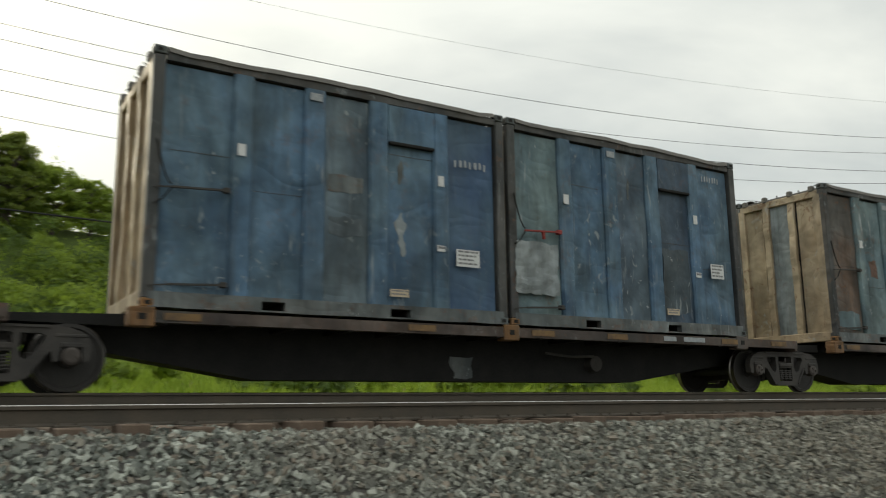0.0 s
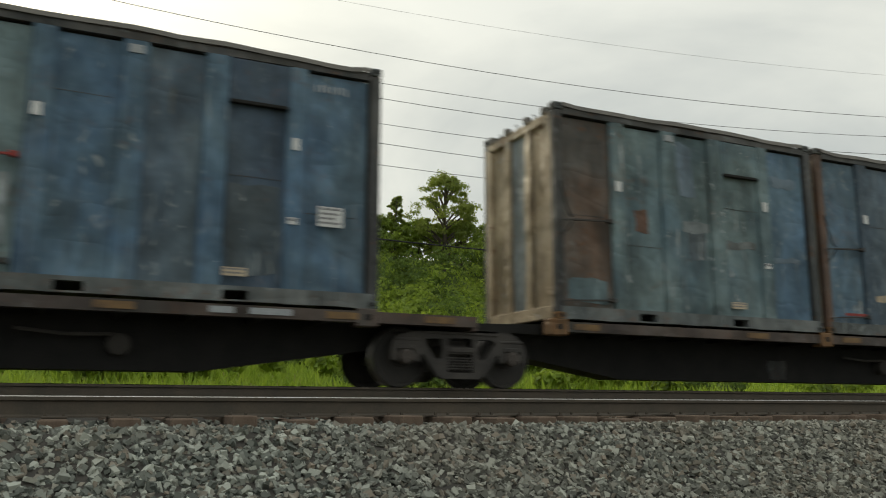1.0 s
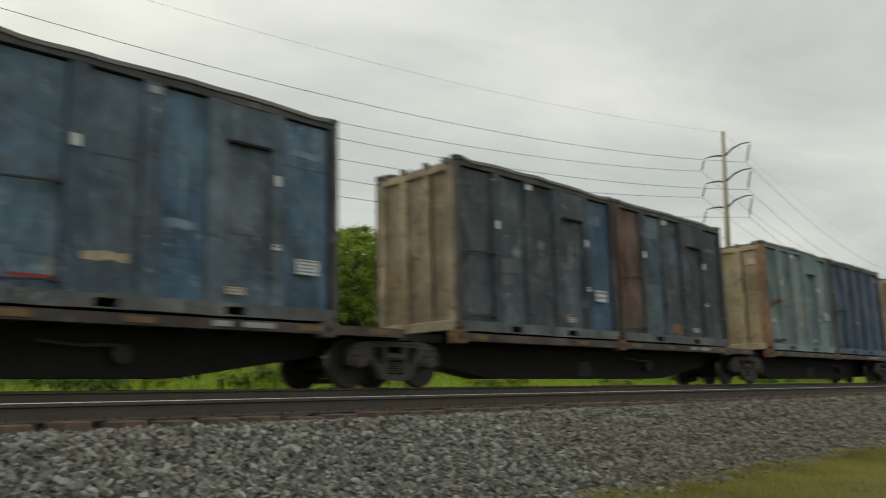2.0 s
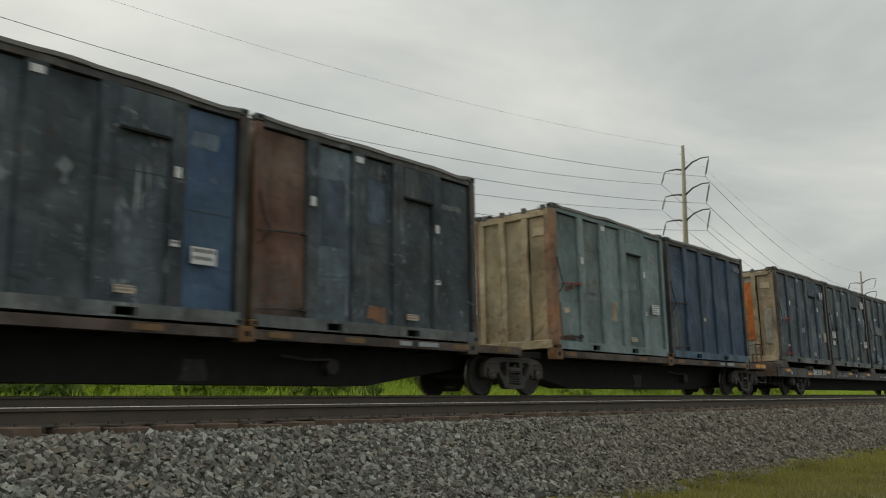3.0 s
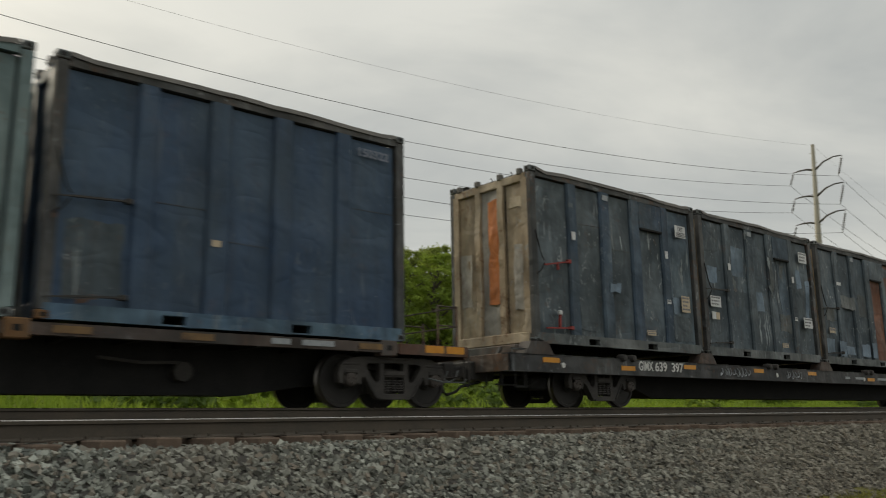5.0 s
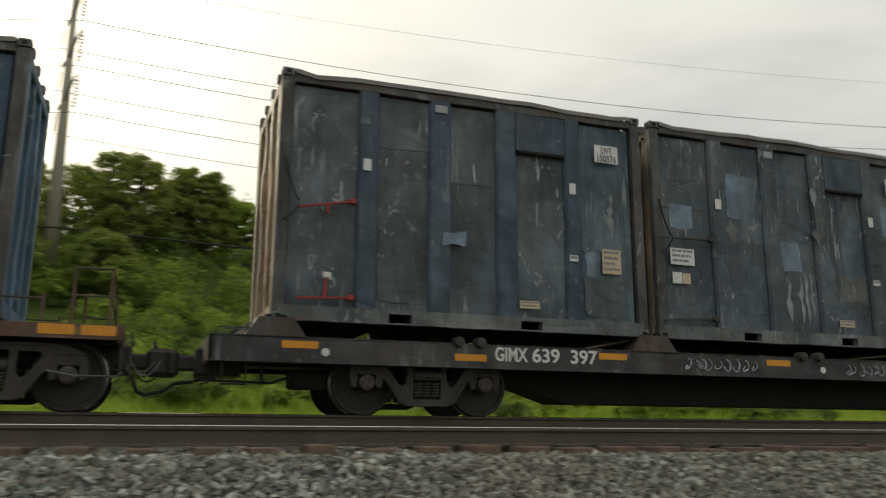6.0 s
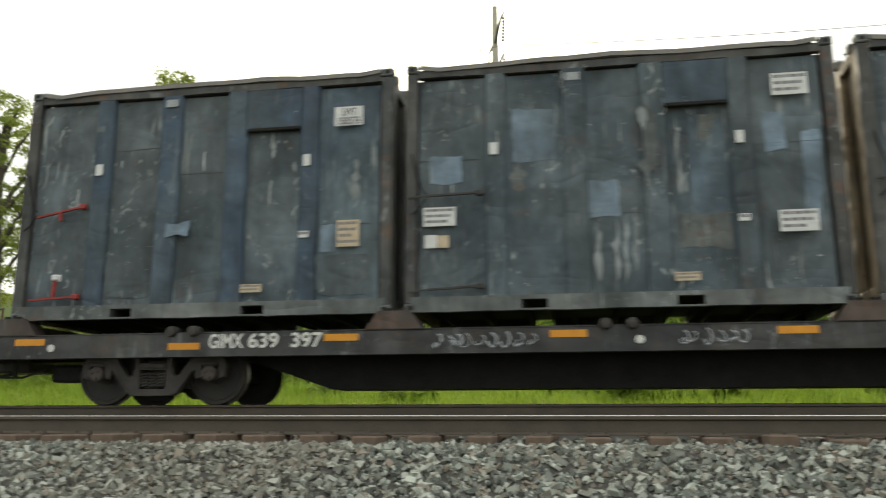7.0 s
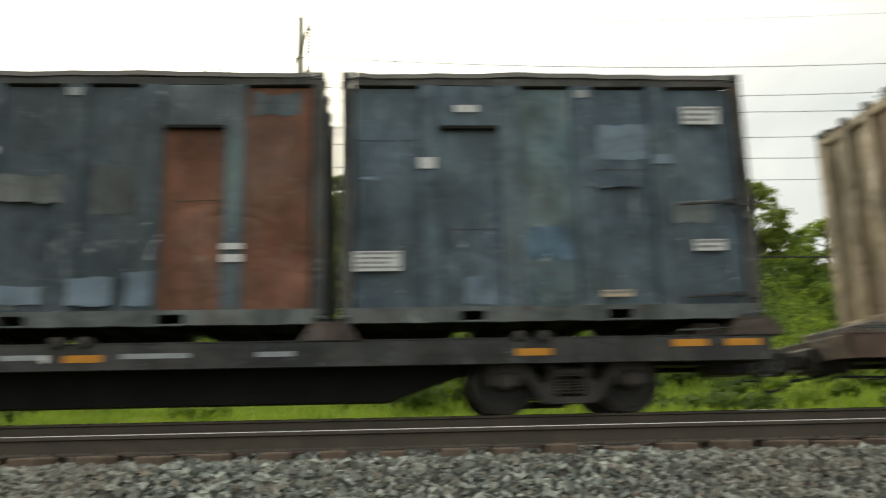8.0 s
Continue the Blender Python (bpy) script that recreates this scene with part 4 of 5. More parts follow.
    for k, (a, b) in enumerate(bays):
        bm = bmesh.new()
        top = TALL - 0.19
        if k == 3 and spec.get("door", True):
            box(bm, a - 0.002, b + 0.002, 0.012, 0.05, 2.90, TALL - 0.17, 0.006)
            part("door_header_panel", bm, spec.get("header", mats[k]), c)
            bm = bmesh.new()
            box(bm, a + 0.01, b - 0.01, -0.02, 0.05, 2.85, 2.905, 0.01)
            part("door_header_bar", bm, BLACK, c)
            top = 2.87
            bm = bmesh.new()
        sheet(bm, a - 0.01, b + 0.01, deep + 0.01, 0.2, top, 0.07, (8, 18), seed + k)
        part("side_panel", bm, mats[k], c, smooth=True)
        if (k * 3 + int(u)) % 5 < 3:
            bm = bmesh.new()
            z = 1.35 + 0.45 * ((k * 7 + int(u)) % 4)
            n = 8
            for q in range(n):
                x0, x1 = a + (b - a) * q / n, a + (b - a) * (q + 1) / n
                d0, d1 = [deep + 0.008 + 0.07 * noise.noise(Vector((x * 1.3 + seed + k, z * 1.1, (seed + k) * 0.7))) for x in (x0, x1)]
                bar(bm, (x0, d0, z), (x1, d1, z), 0.008, 0.008)
            part("seam", bm, POST, c)
    for k in range(4):
        a, b = bays[k][1], bays[k + 1][0]
        a, b = (min(a, b), max(a, b)) if not flip else (bays[k + 1][1], bays[k][0])
        bm = bmesh.new()
        flare = 0.022
        cols = []
        for q in range(19):
            z = 0.2 + (TALL - 0.36) * q / 18
            e = 0.014 * noise.noise(Vector((k * 5.1, z * 1.3, seed))) if 0 < q < 18 else 0.0
            d = 0.022 * noise.noise(Vector((z * 1.7, k * 3.3, seed))) if 0 < q < 18 else 0.0
            cols.append([bm.verts.new((x + e, max(0.002, y + d) if y < 0.05 else y, z)) for x, y in ((a - 0.012, 0.11), (a - 0.012, 0.05), (a + flare, 0.012), (b - flare, 0.012), (b + 0.012, 0.05), (b + 0.012, 0.11))])
        for lo_row, hi_row in zip(cols, cols[1:]):
            for q in range(5):
                bm.faces.new((lo_row[q], lo_row[q + 1], hi_row[q + 1], hi_row[q]))
        bm.faces.new(cols[0])
        bm.faces.new(cols[-1])
        part("rib", bm, rib, c)
        if spec.get("cap", True) and k == 1:
            cap = bmesh.new()
            box(cap, (a + b) / 2 - 0.1, (a + b) / 2 + 0.1, -0.004, 0.008, TALL - 0.35, TALL - 0.23, 0.0)
            part("rib_plate", cap, FADED if int(u) % 3 else WHITE, c)
    bm = bmesh.new()
    box(bm, 0.175, LONG - 0.175, deep + 0.075, 0.16, 0.2, TALL - 0.16)
    part("wall_core", bm, BLACK, c)
    bm = bmesh.new()
    box(bm, 0.175, LONG - 0.175, WIDE - 0.09, WIDE - 0.04, 0.2, TALL - 0.16)
    for a, b in BAYS[:-1]:
        box(bm, b, b + 0.29, WIDE - 0.041, WIDE - 0.004, 0.2, TALL - 0.16)
    part("far_wall", bm, CHAR, c)
    # both ends: three sheets between two posts, hinge lugs on top
    for ex, s in ((0.0, 1), (LONG, -1)):
        em = end if s > 0 else frame_mat
        emats = spec.get("endmats", [em] * 3) if s > 0 else [em] * 3
        for k in range(3):
            y0 = 0.165 + k * 0.772
            bm = bmesh.new()
            sheet(bm, y0 + 0.07, y0 + 0.62, ex + s * 0.075, 0.22, TALL - 0.24, 0.04, (6, 14), seed + 40 + k, "y")
            bmesh.ops.recalc_face_normals(bm, faces=bm.faces)
            part("end_panel", bm, emats[k], c, smooth=True)
        for k in range(4):
            y = 0.2 + k * 0.7165
            bm = bmesh.new()
            xs = sorted((ex + s * 0.004, ex + s * 0.09))
            bent_beam(bm, 0.2, TALL - 0.2, y - 0.085, y + 0.085, xs[0], xs[1], seed + k * 2.3 + s, 0.0 if k in (0, 3) else 0.035, 16, "z")
            part("end_rib", bm, em if k or s < 0 else spec.get("endrib", em), c)
            if k < 3:
                piece("tarp_hook", HOOK_ME, c, ex + s * 0.03, y + 0.24 + 0.1 * ((k * 5 + int(u)) % 3), TALL - 0.10)
            piece("hinge_lug", LUG_ME, c, ex + s * 0.04, y if 0 < k < 3 else (0.32 if k == 0 else WIDE - 0.32), TALL - 0.06)
        bm = bmesh.new()
        box(bm, min(ex + s * 0.004, ex + s * 0.1), max(ex + s * 0.004, ex + s * 0.1), 0.165, WIDE - 0.165, TALL - 0.26, TALL - 0.09, 0.015)
        part("end_beam", bm, em, c)
        bm = bmesh.new()
        box(bm, min(ex + s * 0.0, ex + s * 0.1), max(ex + s * 0.0, ex + s * 0.1), 0.165, WIDE - 0.165, 0.02, 0.24, 0.015)
        part("end_beam", bm, em, c)
        bm = bmesh.new()
        box(bm, min(ex + s * 0.1, ex + s * 0.14), max(ex + s * 0.1, ex + s * 0.14), 0.165, WIDE - 0.165, 0.2, TALL - 0.1)
        part("end_core", bm, BLACK, c)
    if spec.get("endpatch") or spec.get("endrib"):
        for y0, z0, w, h, mat in ((0.98, 0.9, 0.36, 2.3, VIVID), (0.28, 0.7, 0.3, 1.4, BARE), (1.9, 0.9, 0.34, 1.2, BARE), (0.3, 2.9, 0.36, 0.26, CREAM)):
            if mat is not CREAM and not spec.get("endpatch"):
                continue
            bm = bmesh.new()
            sheet(bm, y0, y0 + w, 0.045, z0, z0 + h, 0.03, (6, 10), seed + z0, "y")
            for v in bm.verts:
                v.co.y += 0.05 * noise.noise(v.co * 4)
                v.co.z += 0.07 * noise.noise(v.co * 3)
            ext = bmesh.ops.extrude_face_region(bm, geom=list(bm.faces))
            for v in [g for g in ext["geom"] if isinstance(g, bmesh.types.BMVert)]:
                v.co.x += 0.03
            part("end_patch", bm, mat, c)
    # latch bars and the chain that runs to them from the corner
    lx0, lx1 = fx(0.32, 1.12)
    for z, tilt, lmat in ((1.70, spec.get("tilt", 0.04), spec.get("latch", GRIME)), (0.33, 0.04, spec.get("low_latch", GRIME))):
        bm = bmesh.new()
        bar(bm, (lx0, -0.03, z - tilt / 2), (lx1, -0.03, z + tilt / 2), 0.028, 0.045)
        if lmat is RED:
            bar(bm, ((lx0 + lx1) / 2, -0.03, z), ((lx0 + lx1) / 2 + 0.02, -0.03, z - 0.14 if z > 1 else z + 0.3), 0.045, 0.04)
        else:
            bar(bm, (x0_of(lx0, lx1, flip), -0.03, z - tilt * 1.1), (lx0 if not flip else lx1, -0.03, z - tilt / 2), 0.02, 0.02)
        box(bm, lx1 - 0.07, lx1 + 0.03, -0.06, 0.03, z + tilt / 2 - 0.04, z + tilt / 2 + 0.04, 0.01)
        latch = part("latch_bar", bm, lmat, c)
        if lmat is RED and z < 1:
            at = (lx0 + lx1) / 2 + 0.02
            part("knob", box(bmesh.new(), at - 0.05, at + 0.05, -0.07, 0.0, z + 0.28, z + 0.37, 0.015), WHITE, latch, "white painted knob")
    bm = bmesh.new()
    x0 = 0.1 if not flip else LONG - 0.1
    x1 = lx0 if not flip else lx1
    tube(bm, [(x0 + (x1 - x0) * q / 9, -0.02 - 0.02 * q / 9, 1.72 + 0.62 * (1 - q / 9) ** 1.7) for q in range(10)], 0.013, 5)
    part("latch_chain", bm, BLACK, c)
    part("latch_chain", tube(bmesh.new(), [(x0, -0.02, 1.42), (x0 + (x1 - x0) * 0.5, -0.03, 1.5), (x1, -0.035, 1.66)], 0.012, 5), BLACK, c)
    for args in spec.get("labels", ()):
        side_label(c, *args)
    for k, (x, z, w, h, mat) in enumerate(spec.get("patches", ())):
        bm = bmesh.new()
        bay = next((q for q, (a, b) in enumerate(bays) if x > a - 0.06 and x + w < b + 0.06), None)
        sheet(bm, x, x + w, 0.0, z, z + h, 0.0, (12, 12))
        for v in bm.verts:
            if w < 0.3 and mat in (SILVER, SHADE):
                run = (v.co.z - z) / h
                v.co.x = x + w / 2 + (v.co.x - x - w / 2) * (0.25 + abs(noise.noise(Vector((x * 9, v.co.z * 5.5, seed)))) * 1.5) * min(1.0, 6 * run * (1 - run) + 0.1) + 0.05 * noise.noise(Vector((v.co.z * 3.0, x, seed)))
            v.co.x += 0.035 * min(1.0, w / 0.4) * noise.noise(v.co * 6 + Vector((0, seed, 0))) + 0.016 * min(1.0, w / 0.3) * noise.noise(v.co * 23)
            v.co.z += 0.05 * noise.noise(v.co * 5 + Vector((9, seed, 0))) + 0.02 * noise.noise(v.co * 21)
            out = 0.0015
            if bay is not None:
                out = deep + 0.004 + 0.07 * noise.noise(Vector((v.co.x * 1.3 + seed + bay, v.co.z * 1.1, (seed + bay) * 0.7)))
            v.co.y = out + (0.05 * noise.noise(v.co * 4.5) - 0.02 if mat is SILVER and w > 0.8 else 0.0)
        ext = bmesh.ops.extrude_face_region(bm, geom=list(bm.faces))
        for v in [g for g in ext["geom"] if isinstance(g, bmesh.types.BMVert)]:
            v.co.y += 0.012
        part("patch", bm, mat, c, "crumpled patch sheet" if mat is SILVER else "")
    for body, x, z, w, h, mat in spec.get("words", ()):
        ob = new("lettering", text_mesh(body, 0.2))
        ob.data.materials.append(mat)
        ob.parent = c
        wide, high = max(v.co.x for v in ob.data.vertices), max(v.co.y for v in ob.data.vertices)
        ob.matrix_local = pose(x, -0.0155, z, 90, 0, 0) @ Matrix.Diagonal((w / wide, h / high, 1, 1))
    MOVING.append((c, u))
    return c


def std_labels(*extra):
    """Small plates that most containers carry."""
    return [(1.25, 2.28, 0.12, 0.18, WHITE, 0), (4.68, 2.26, 0.11, 0.18, WHITE, 0), (4.65, 1.15, 0.15, 0.1, WHITE, 1), (3.77, 0.35, 0.33, 0.12, CREAM, 2), *extra]


def sign(x, z, w, h, lines=4):
    return (x, z, w, h, WHITE, lines, "notice_label", "white notice with lines of small print")


def worn(x, z, w, h):
    """A worn stencilled number as short bars."""
    return [(x + k * w / 7, z + 0.01 * (k % 3), w / 7 * (0.34 + 0.2 * (k * 5 % 3) / 2), h * 0.8, FADED, 0, "stencil_mark") for k in range(7)]


SPECS = [
    dict(u=2.391, label="slate blue steel waste container with a navy end bay", rib=BLUE, end=TAN, bays=[BLUE, BLUE, SLATE, BLUE, ROYAL], post=POST, orange=True,
         labels=std_labels(sign(5.02, 0.93, 0.46, 0.29), *worn(5.0, 2.64, 0.7, 0.15)),
         patches=[(2.70, 1.95, 0.64, 0.28, SHADE), (3.90, 1.0, 0.28, 0.75, SILVER), (2.72, 1.25, 0.6, 0.3, CHAR), (0.3, 0.3, 0.8, 0.5, BLUE), (3.95, 2.2, 0.14, 0.4, SHADE)]),
    dict(u=8.521, label="scraped blue waste container with a crumpled silver patch", rib=BLUE, end=TAN, bays=[TEAL, BLUE, SLATE, DEEP, BLUE], header=DEEP, latch=RED, orange=True,
         labels=std_labels(sign(5.1, 1.16, 0.38, 0.30), *worn(5.0, 3.2, 0.55, 0.14)),
         patches=[(0.12, 0.55, 0.95, 0.95, SILVER), (2.9, 2.55, 0.16, 0.45, SHADE), (3.8, 0.4, 0.75, 1.3, CHAR)]),
    dict(u=17.701, label="teal blue waste container with a rusted first bay and tan end", rib=TEAL, end=TAN, bays=[UMBER, TEAL, TEAL, TEAL, BLUE], post=POST, orange=True, endmats=[TAN, SILVER, TAN],
         labels=std_labels(),
         patches=[(2.72, 2.36, 0.36, 1.05, PALE), (1.70, 1.62, 0.26, 0.4, RUST), (2.78, 1.72, 0.6, 0.2, SILVER), (0.28, 0.3, 0.8, 0.4, TEAL), (4.98, 2.8, 0.7, 0.2, PALE), (2.9, 1.2, 0.4, 0.55, CHAR), (3.8, 1.5, 0.7, 0.14, SHADE), (5.0, 1.3, 0.65, 0.12, PALE)]),
    dict(u=23.903, label="blue waste container with a torn white label", rib=SLATE, end=TAN, bays=[BLUE, SLATE, BLUE, SLATE, BLUE], latch=GRIME, orange=True, post=RUST,
         labels=std_labels(sign(5.12, 0.79, 0.48, 0.26), (0.5, 0.36, 0.6, 0.05, RED, 0, "red_strap")), patches=[(1.5, 0.7, 0.7, 0.12, TAN), (0.95, 0.35, 0.25, 0.35, SILVER), (5.05, 2.9, 0.6, 0.13, PALE), (2.7, 1.3, 0.6, 0.14, PALE)]),
    dict(u=33.12, label="charcoal waste container with a bright blue end bay", rib=DARKSLATE, end=TAN, bays=[DARKSLATE, CHAR, DARKSLATE, CHAR, ROYAL], frame=SHADE, orange=True,
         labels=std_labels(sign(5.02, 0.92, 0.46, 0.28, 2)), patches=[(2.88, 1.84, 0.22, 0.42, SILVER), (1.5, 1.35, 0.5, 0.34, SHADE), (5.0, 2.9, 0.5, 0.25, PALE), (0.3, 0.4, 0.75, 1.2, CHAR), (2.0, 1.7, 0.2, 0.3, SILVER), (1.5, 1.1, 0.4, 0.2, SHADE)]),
    dict(u=39.316, label="dark slate waste container with a rust brown bay", rib=DARKSLATE, end=TAN, bays=[RUST, SLATE, DARKSLATE, DARKSLATE, DARKSLATE], latch=GRIME, post=RUST, orange=True,
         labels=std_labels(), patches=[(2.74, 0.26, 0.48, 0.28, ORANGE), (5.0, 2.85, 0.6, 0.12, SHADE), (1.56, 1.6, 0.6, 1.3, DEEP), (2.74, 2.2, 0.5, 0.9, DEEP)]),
    dict(u=48.512, label="grey-green waste container with a rust-streaked tan end", rib=GREEN, end=PALETAN, bays=[DULLGREEN, DULLGREEN, GREEN, DULLGREEN, GREEN], header=GREEN, frame=GREEN, toprail=GREEN, endpost=GREEN, latch=RED, post=ORANGE, orange=True, endrib=ORANGE,
         labels=std_labels(sign(5.12, 1.22, 0.44, 0.28)), patches=[(5.22, 2.8, 0.4, 0.28, SILVER), (0.5, 0.95, 0.24, 0.12, CREAM), (0.24, 0.24, 0.7, 0.12, RUST), (0.22, 0.32, 0.16, 0.9, UMBER), (1.5, 1.5, 0.55, 0.05, SHADE), (2.9, 0.9, 0.3, 0.5, TAN), (0.55, 1.5, 0.3, 0.14, RUST)]),
    dict(u=54.839, label="navy blue waste container with plain panels", rib=NAVY, end=NAVY, bays=[NAVY] * 5, frame=BLUE, post=POST, door=False, cap=False, orange=True, latch=GRIME,
         words=[("150322", 5.0, 3.2, 0.68, 0.15, DIM)],
         labels=[(2.38, 1.24, 0.14, 0.1, CREAM, 0)], patches=[(0.3, 0.3, 0.8, 1.1, CHAR), (0.5, 0.25, 0.7, 0.12, RUST)]),
    dict(u=64.228, lift=0.145, label="dark slate waste container with blue ribs and red latches", rib=DEEP, end=TAN, endmats=[TAN, BARE, TAN], endpatch=True, bays=[CHAR, CHAR, CHAR, CHAR, SLATE], header=DEEP, latch=RED, low_latch=RED, tilt=0.15, post=POST, words=[("LWT", 5.28, 3.02, 0.21, 0.115, INK), ("150576", 5.19, 2.88, 0.38, 0.115, INK)],
         labels=std_labels((5.16, 2.86, 0.44, 0.30, WHITE, 0, "number_panel"), (5.24, 0.99, 0.34, 0.40, CREAM, 4), (0.70, 0.60, 0.12, 0.1, WHITE, 0)),
         patches=[(2.51, 1.24, 0.38, 0.22, PALE), (4.97, 0.94, 0.27, 0.42, PALE), (4.93, 0.28, 0.82, 0.6, CHAR), (1.52, 0.35, 0.75, 1.1, CHAR), (4.12, 2.4, 0.08, 0.5, SILVER), (5.4, 1.7, 0.1, 0.45, SILVER), (3.9, 3.05, 0.16, 0.4, SILVER), (3.0, 2.3, 0.1, 0.3, SILVER), (5.45, 2.0, 0.07, 0.35, SILVER), (0.5, 3.0, 0.06, 0.12, SILVER), (1.6, 2.4, 0.06, 0.14, SILVER), (1.2, 3.0, 0.14, 0.1, CHAR), (4.1, 1.7, 0.07, 0.4, SILVER)]),
    dict(u=70.489, lift=0.145, label="dark grey waste container patched with pale blue sheets", rib=CHAR, end=TAN, bays=[CHAR, CHAR, CHAR, CHAR, CHAR], header=DEEP, latch=GRIME, tilt=0.02, post=POST,
         labels=std_labels((5.2, 2.92, 0.48, 0.32, WHITE, 3), sign(0.28, 1.24, 0.47, 0.28, 3), (0.30, 0.92, 0.18, 0.19, WHITE, 0), (0.49, 0.92, 0.16, 0.18, CREAM, 0), sign(5.17, 0.98, 0.5, 0.3, 3)),
         patches=[(0.36, 1.88, 0.47, 0.42, PALE), (1.58, 2.2, 0.62, 0.76, PALE), (1.52, 1.7, 0.28, 0.5, SHADE), (2.64, 1.28, 0.43, 0.54, PALE), (5.07, 2.14, 0.27, 0.56, PALE), (3.38, 1.7, 0.22, 1.25, SHADE),
                  (2.95, 0.4, 0.1, 0.85, SILVER), (3.2, 0.5, 0.1, 0.9, SILVER), (1.35, 2.3, 0.09, 0.35, SILVER), (4.2, 2.3, 0.3, 0.5, SHADE), (3.85, 0.8, 0.7, 0.5, SHADE), (3.4, 2.5, 0.1, 0.4, SILVER), (4.3, 1.5, 0.25, 0.4, SHADE), (2.7, 0.4, 0.09, 0.7, SILVER), (3.08, 0.35, 0.08, 0.95, SILVER), (3.5, 1.9, 0.16, 1.0, SHADE), (4.05, 0.9, 0.5, 1.9, SLATE), (5.55, 1.1, 0.24, 1.3, PALE)]),
    dict(u=76.842, lift=0.145, label="charcoal waste container with two rust red bays and pale scrapes", rib=CHAR, end=TAN, bays=[CHAR, CHAR, CHAR, REDRUST, REDRUST], header=CHAR, post=POST,
         labels=[(4.62, 1.06, 0.3, 0.09, WHITE, 0), (4.62, 0.88, 0.3, 0.11, WHITE, 0), (0.4, 0.93, 0.36, 0.16, CREAM, 1), (1.2, 2.47, 0.28, 0.1, WHITE, 0)],
         patches=[(0.2, 0.35, 0.66, 0.42, PALE), (1.02, 0.24, 0.42, 0.46, PALE), (1.55, 0.32, 0.62, 0.26, PALE), (2.55, 0.3, 0.6, 0.38, PALE), (3.36, 0.28, 0.32, 0.48, PALE), (1.4, 1.75, 1.0, 0.4, SHADE), (2.8, 1.6, 0.58, 0.7, SHADE), (4.66, 1.3, 0.22, 1.4, TEAL), (0.45, 1.3, 0.5, 0.4, SHADE), (5.0, 3.1, 0.7, 0.35, CHAR)]),
    dict(u=83.109, lift=0.145, flip=True, label="slate blue waste container turned round with its door leading", rib=SLATE, end=SLATE, bays=[SLATE, SLATE, TEAL, SLATE, SLATE], post=POST,
         labels=[sign(0.2, 0.73, 0.66, 0.29), (5.1, 2.93, 0.56, 0.28, WHITE, 3), (5.12, 0.99, 0.46, 0.17, WHITE, 2), (1.14, 2.24, 0.24, 0.17, WHITE, 0), (1.68, 3.11, 0.34, 0.11, WHITE, 0), (3.72, 0.33, 0.44, 0.1, CREAM, 1), (4.6, 2.31, 0.29, 0.15, PALE, 0)],
         patches=[(3.75, 2.4, 0.86, 0.55, PALE), (3.52, 1.95, 0.88, 0.24, SLATE), (4.84, 1.42, 0.6, 0.34, SILVER), (1.76, 0.25, 0.46, 0.38, PALE), (0.3, 2.1, 0.3, 0.06, PALE), (2.7, 0.9, 0.7, 0.5, BLUE)]),
    dict(u=91.665, lift=0.1, label="tan-ended waste container on the following wagon", rib=GREEN, end=TAN, bays=[GREEN] * 5, post=TAN, labels=std_labels(), patches=[]),
]
for spec in SPECS:
    make_container(spec)


# ---- articulated wagon units ----
def reflector(parent, x, z, w=0.5, h=0.11, mat=AMBER, y=-1.283):
    bm = bmesh.new()
    box(bm, x, x + w, y - 0.006, y, z, z + h)
    part("reflector", bm, mat, parent, "amber reflective strip")


BEARER_ME = mesh_of(box(bmesh.new(), -0.045, 0.045, -1.25, 1.25, 0.90, 1.05), BLACK)
BEAM_ME = mesh_of(box(bmesh.new(), -0.05, 0.05, -1.27, 1.27, 0.76, 0.98), BLACK)


def belly(bm, x0, x1, k0, k1, low, high, y=0.32):
    """Deep centre sill with sloping ends."""
    prism(bm, [(x0, high), (x0, high - 0.28), (k0, low), (k1, low), (x1, high - 0.28), (x1, high)], -y, y)


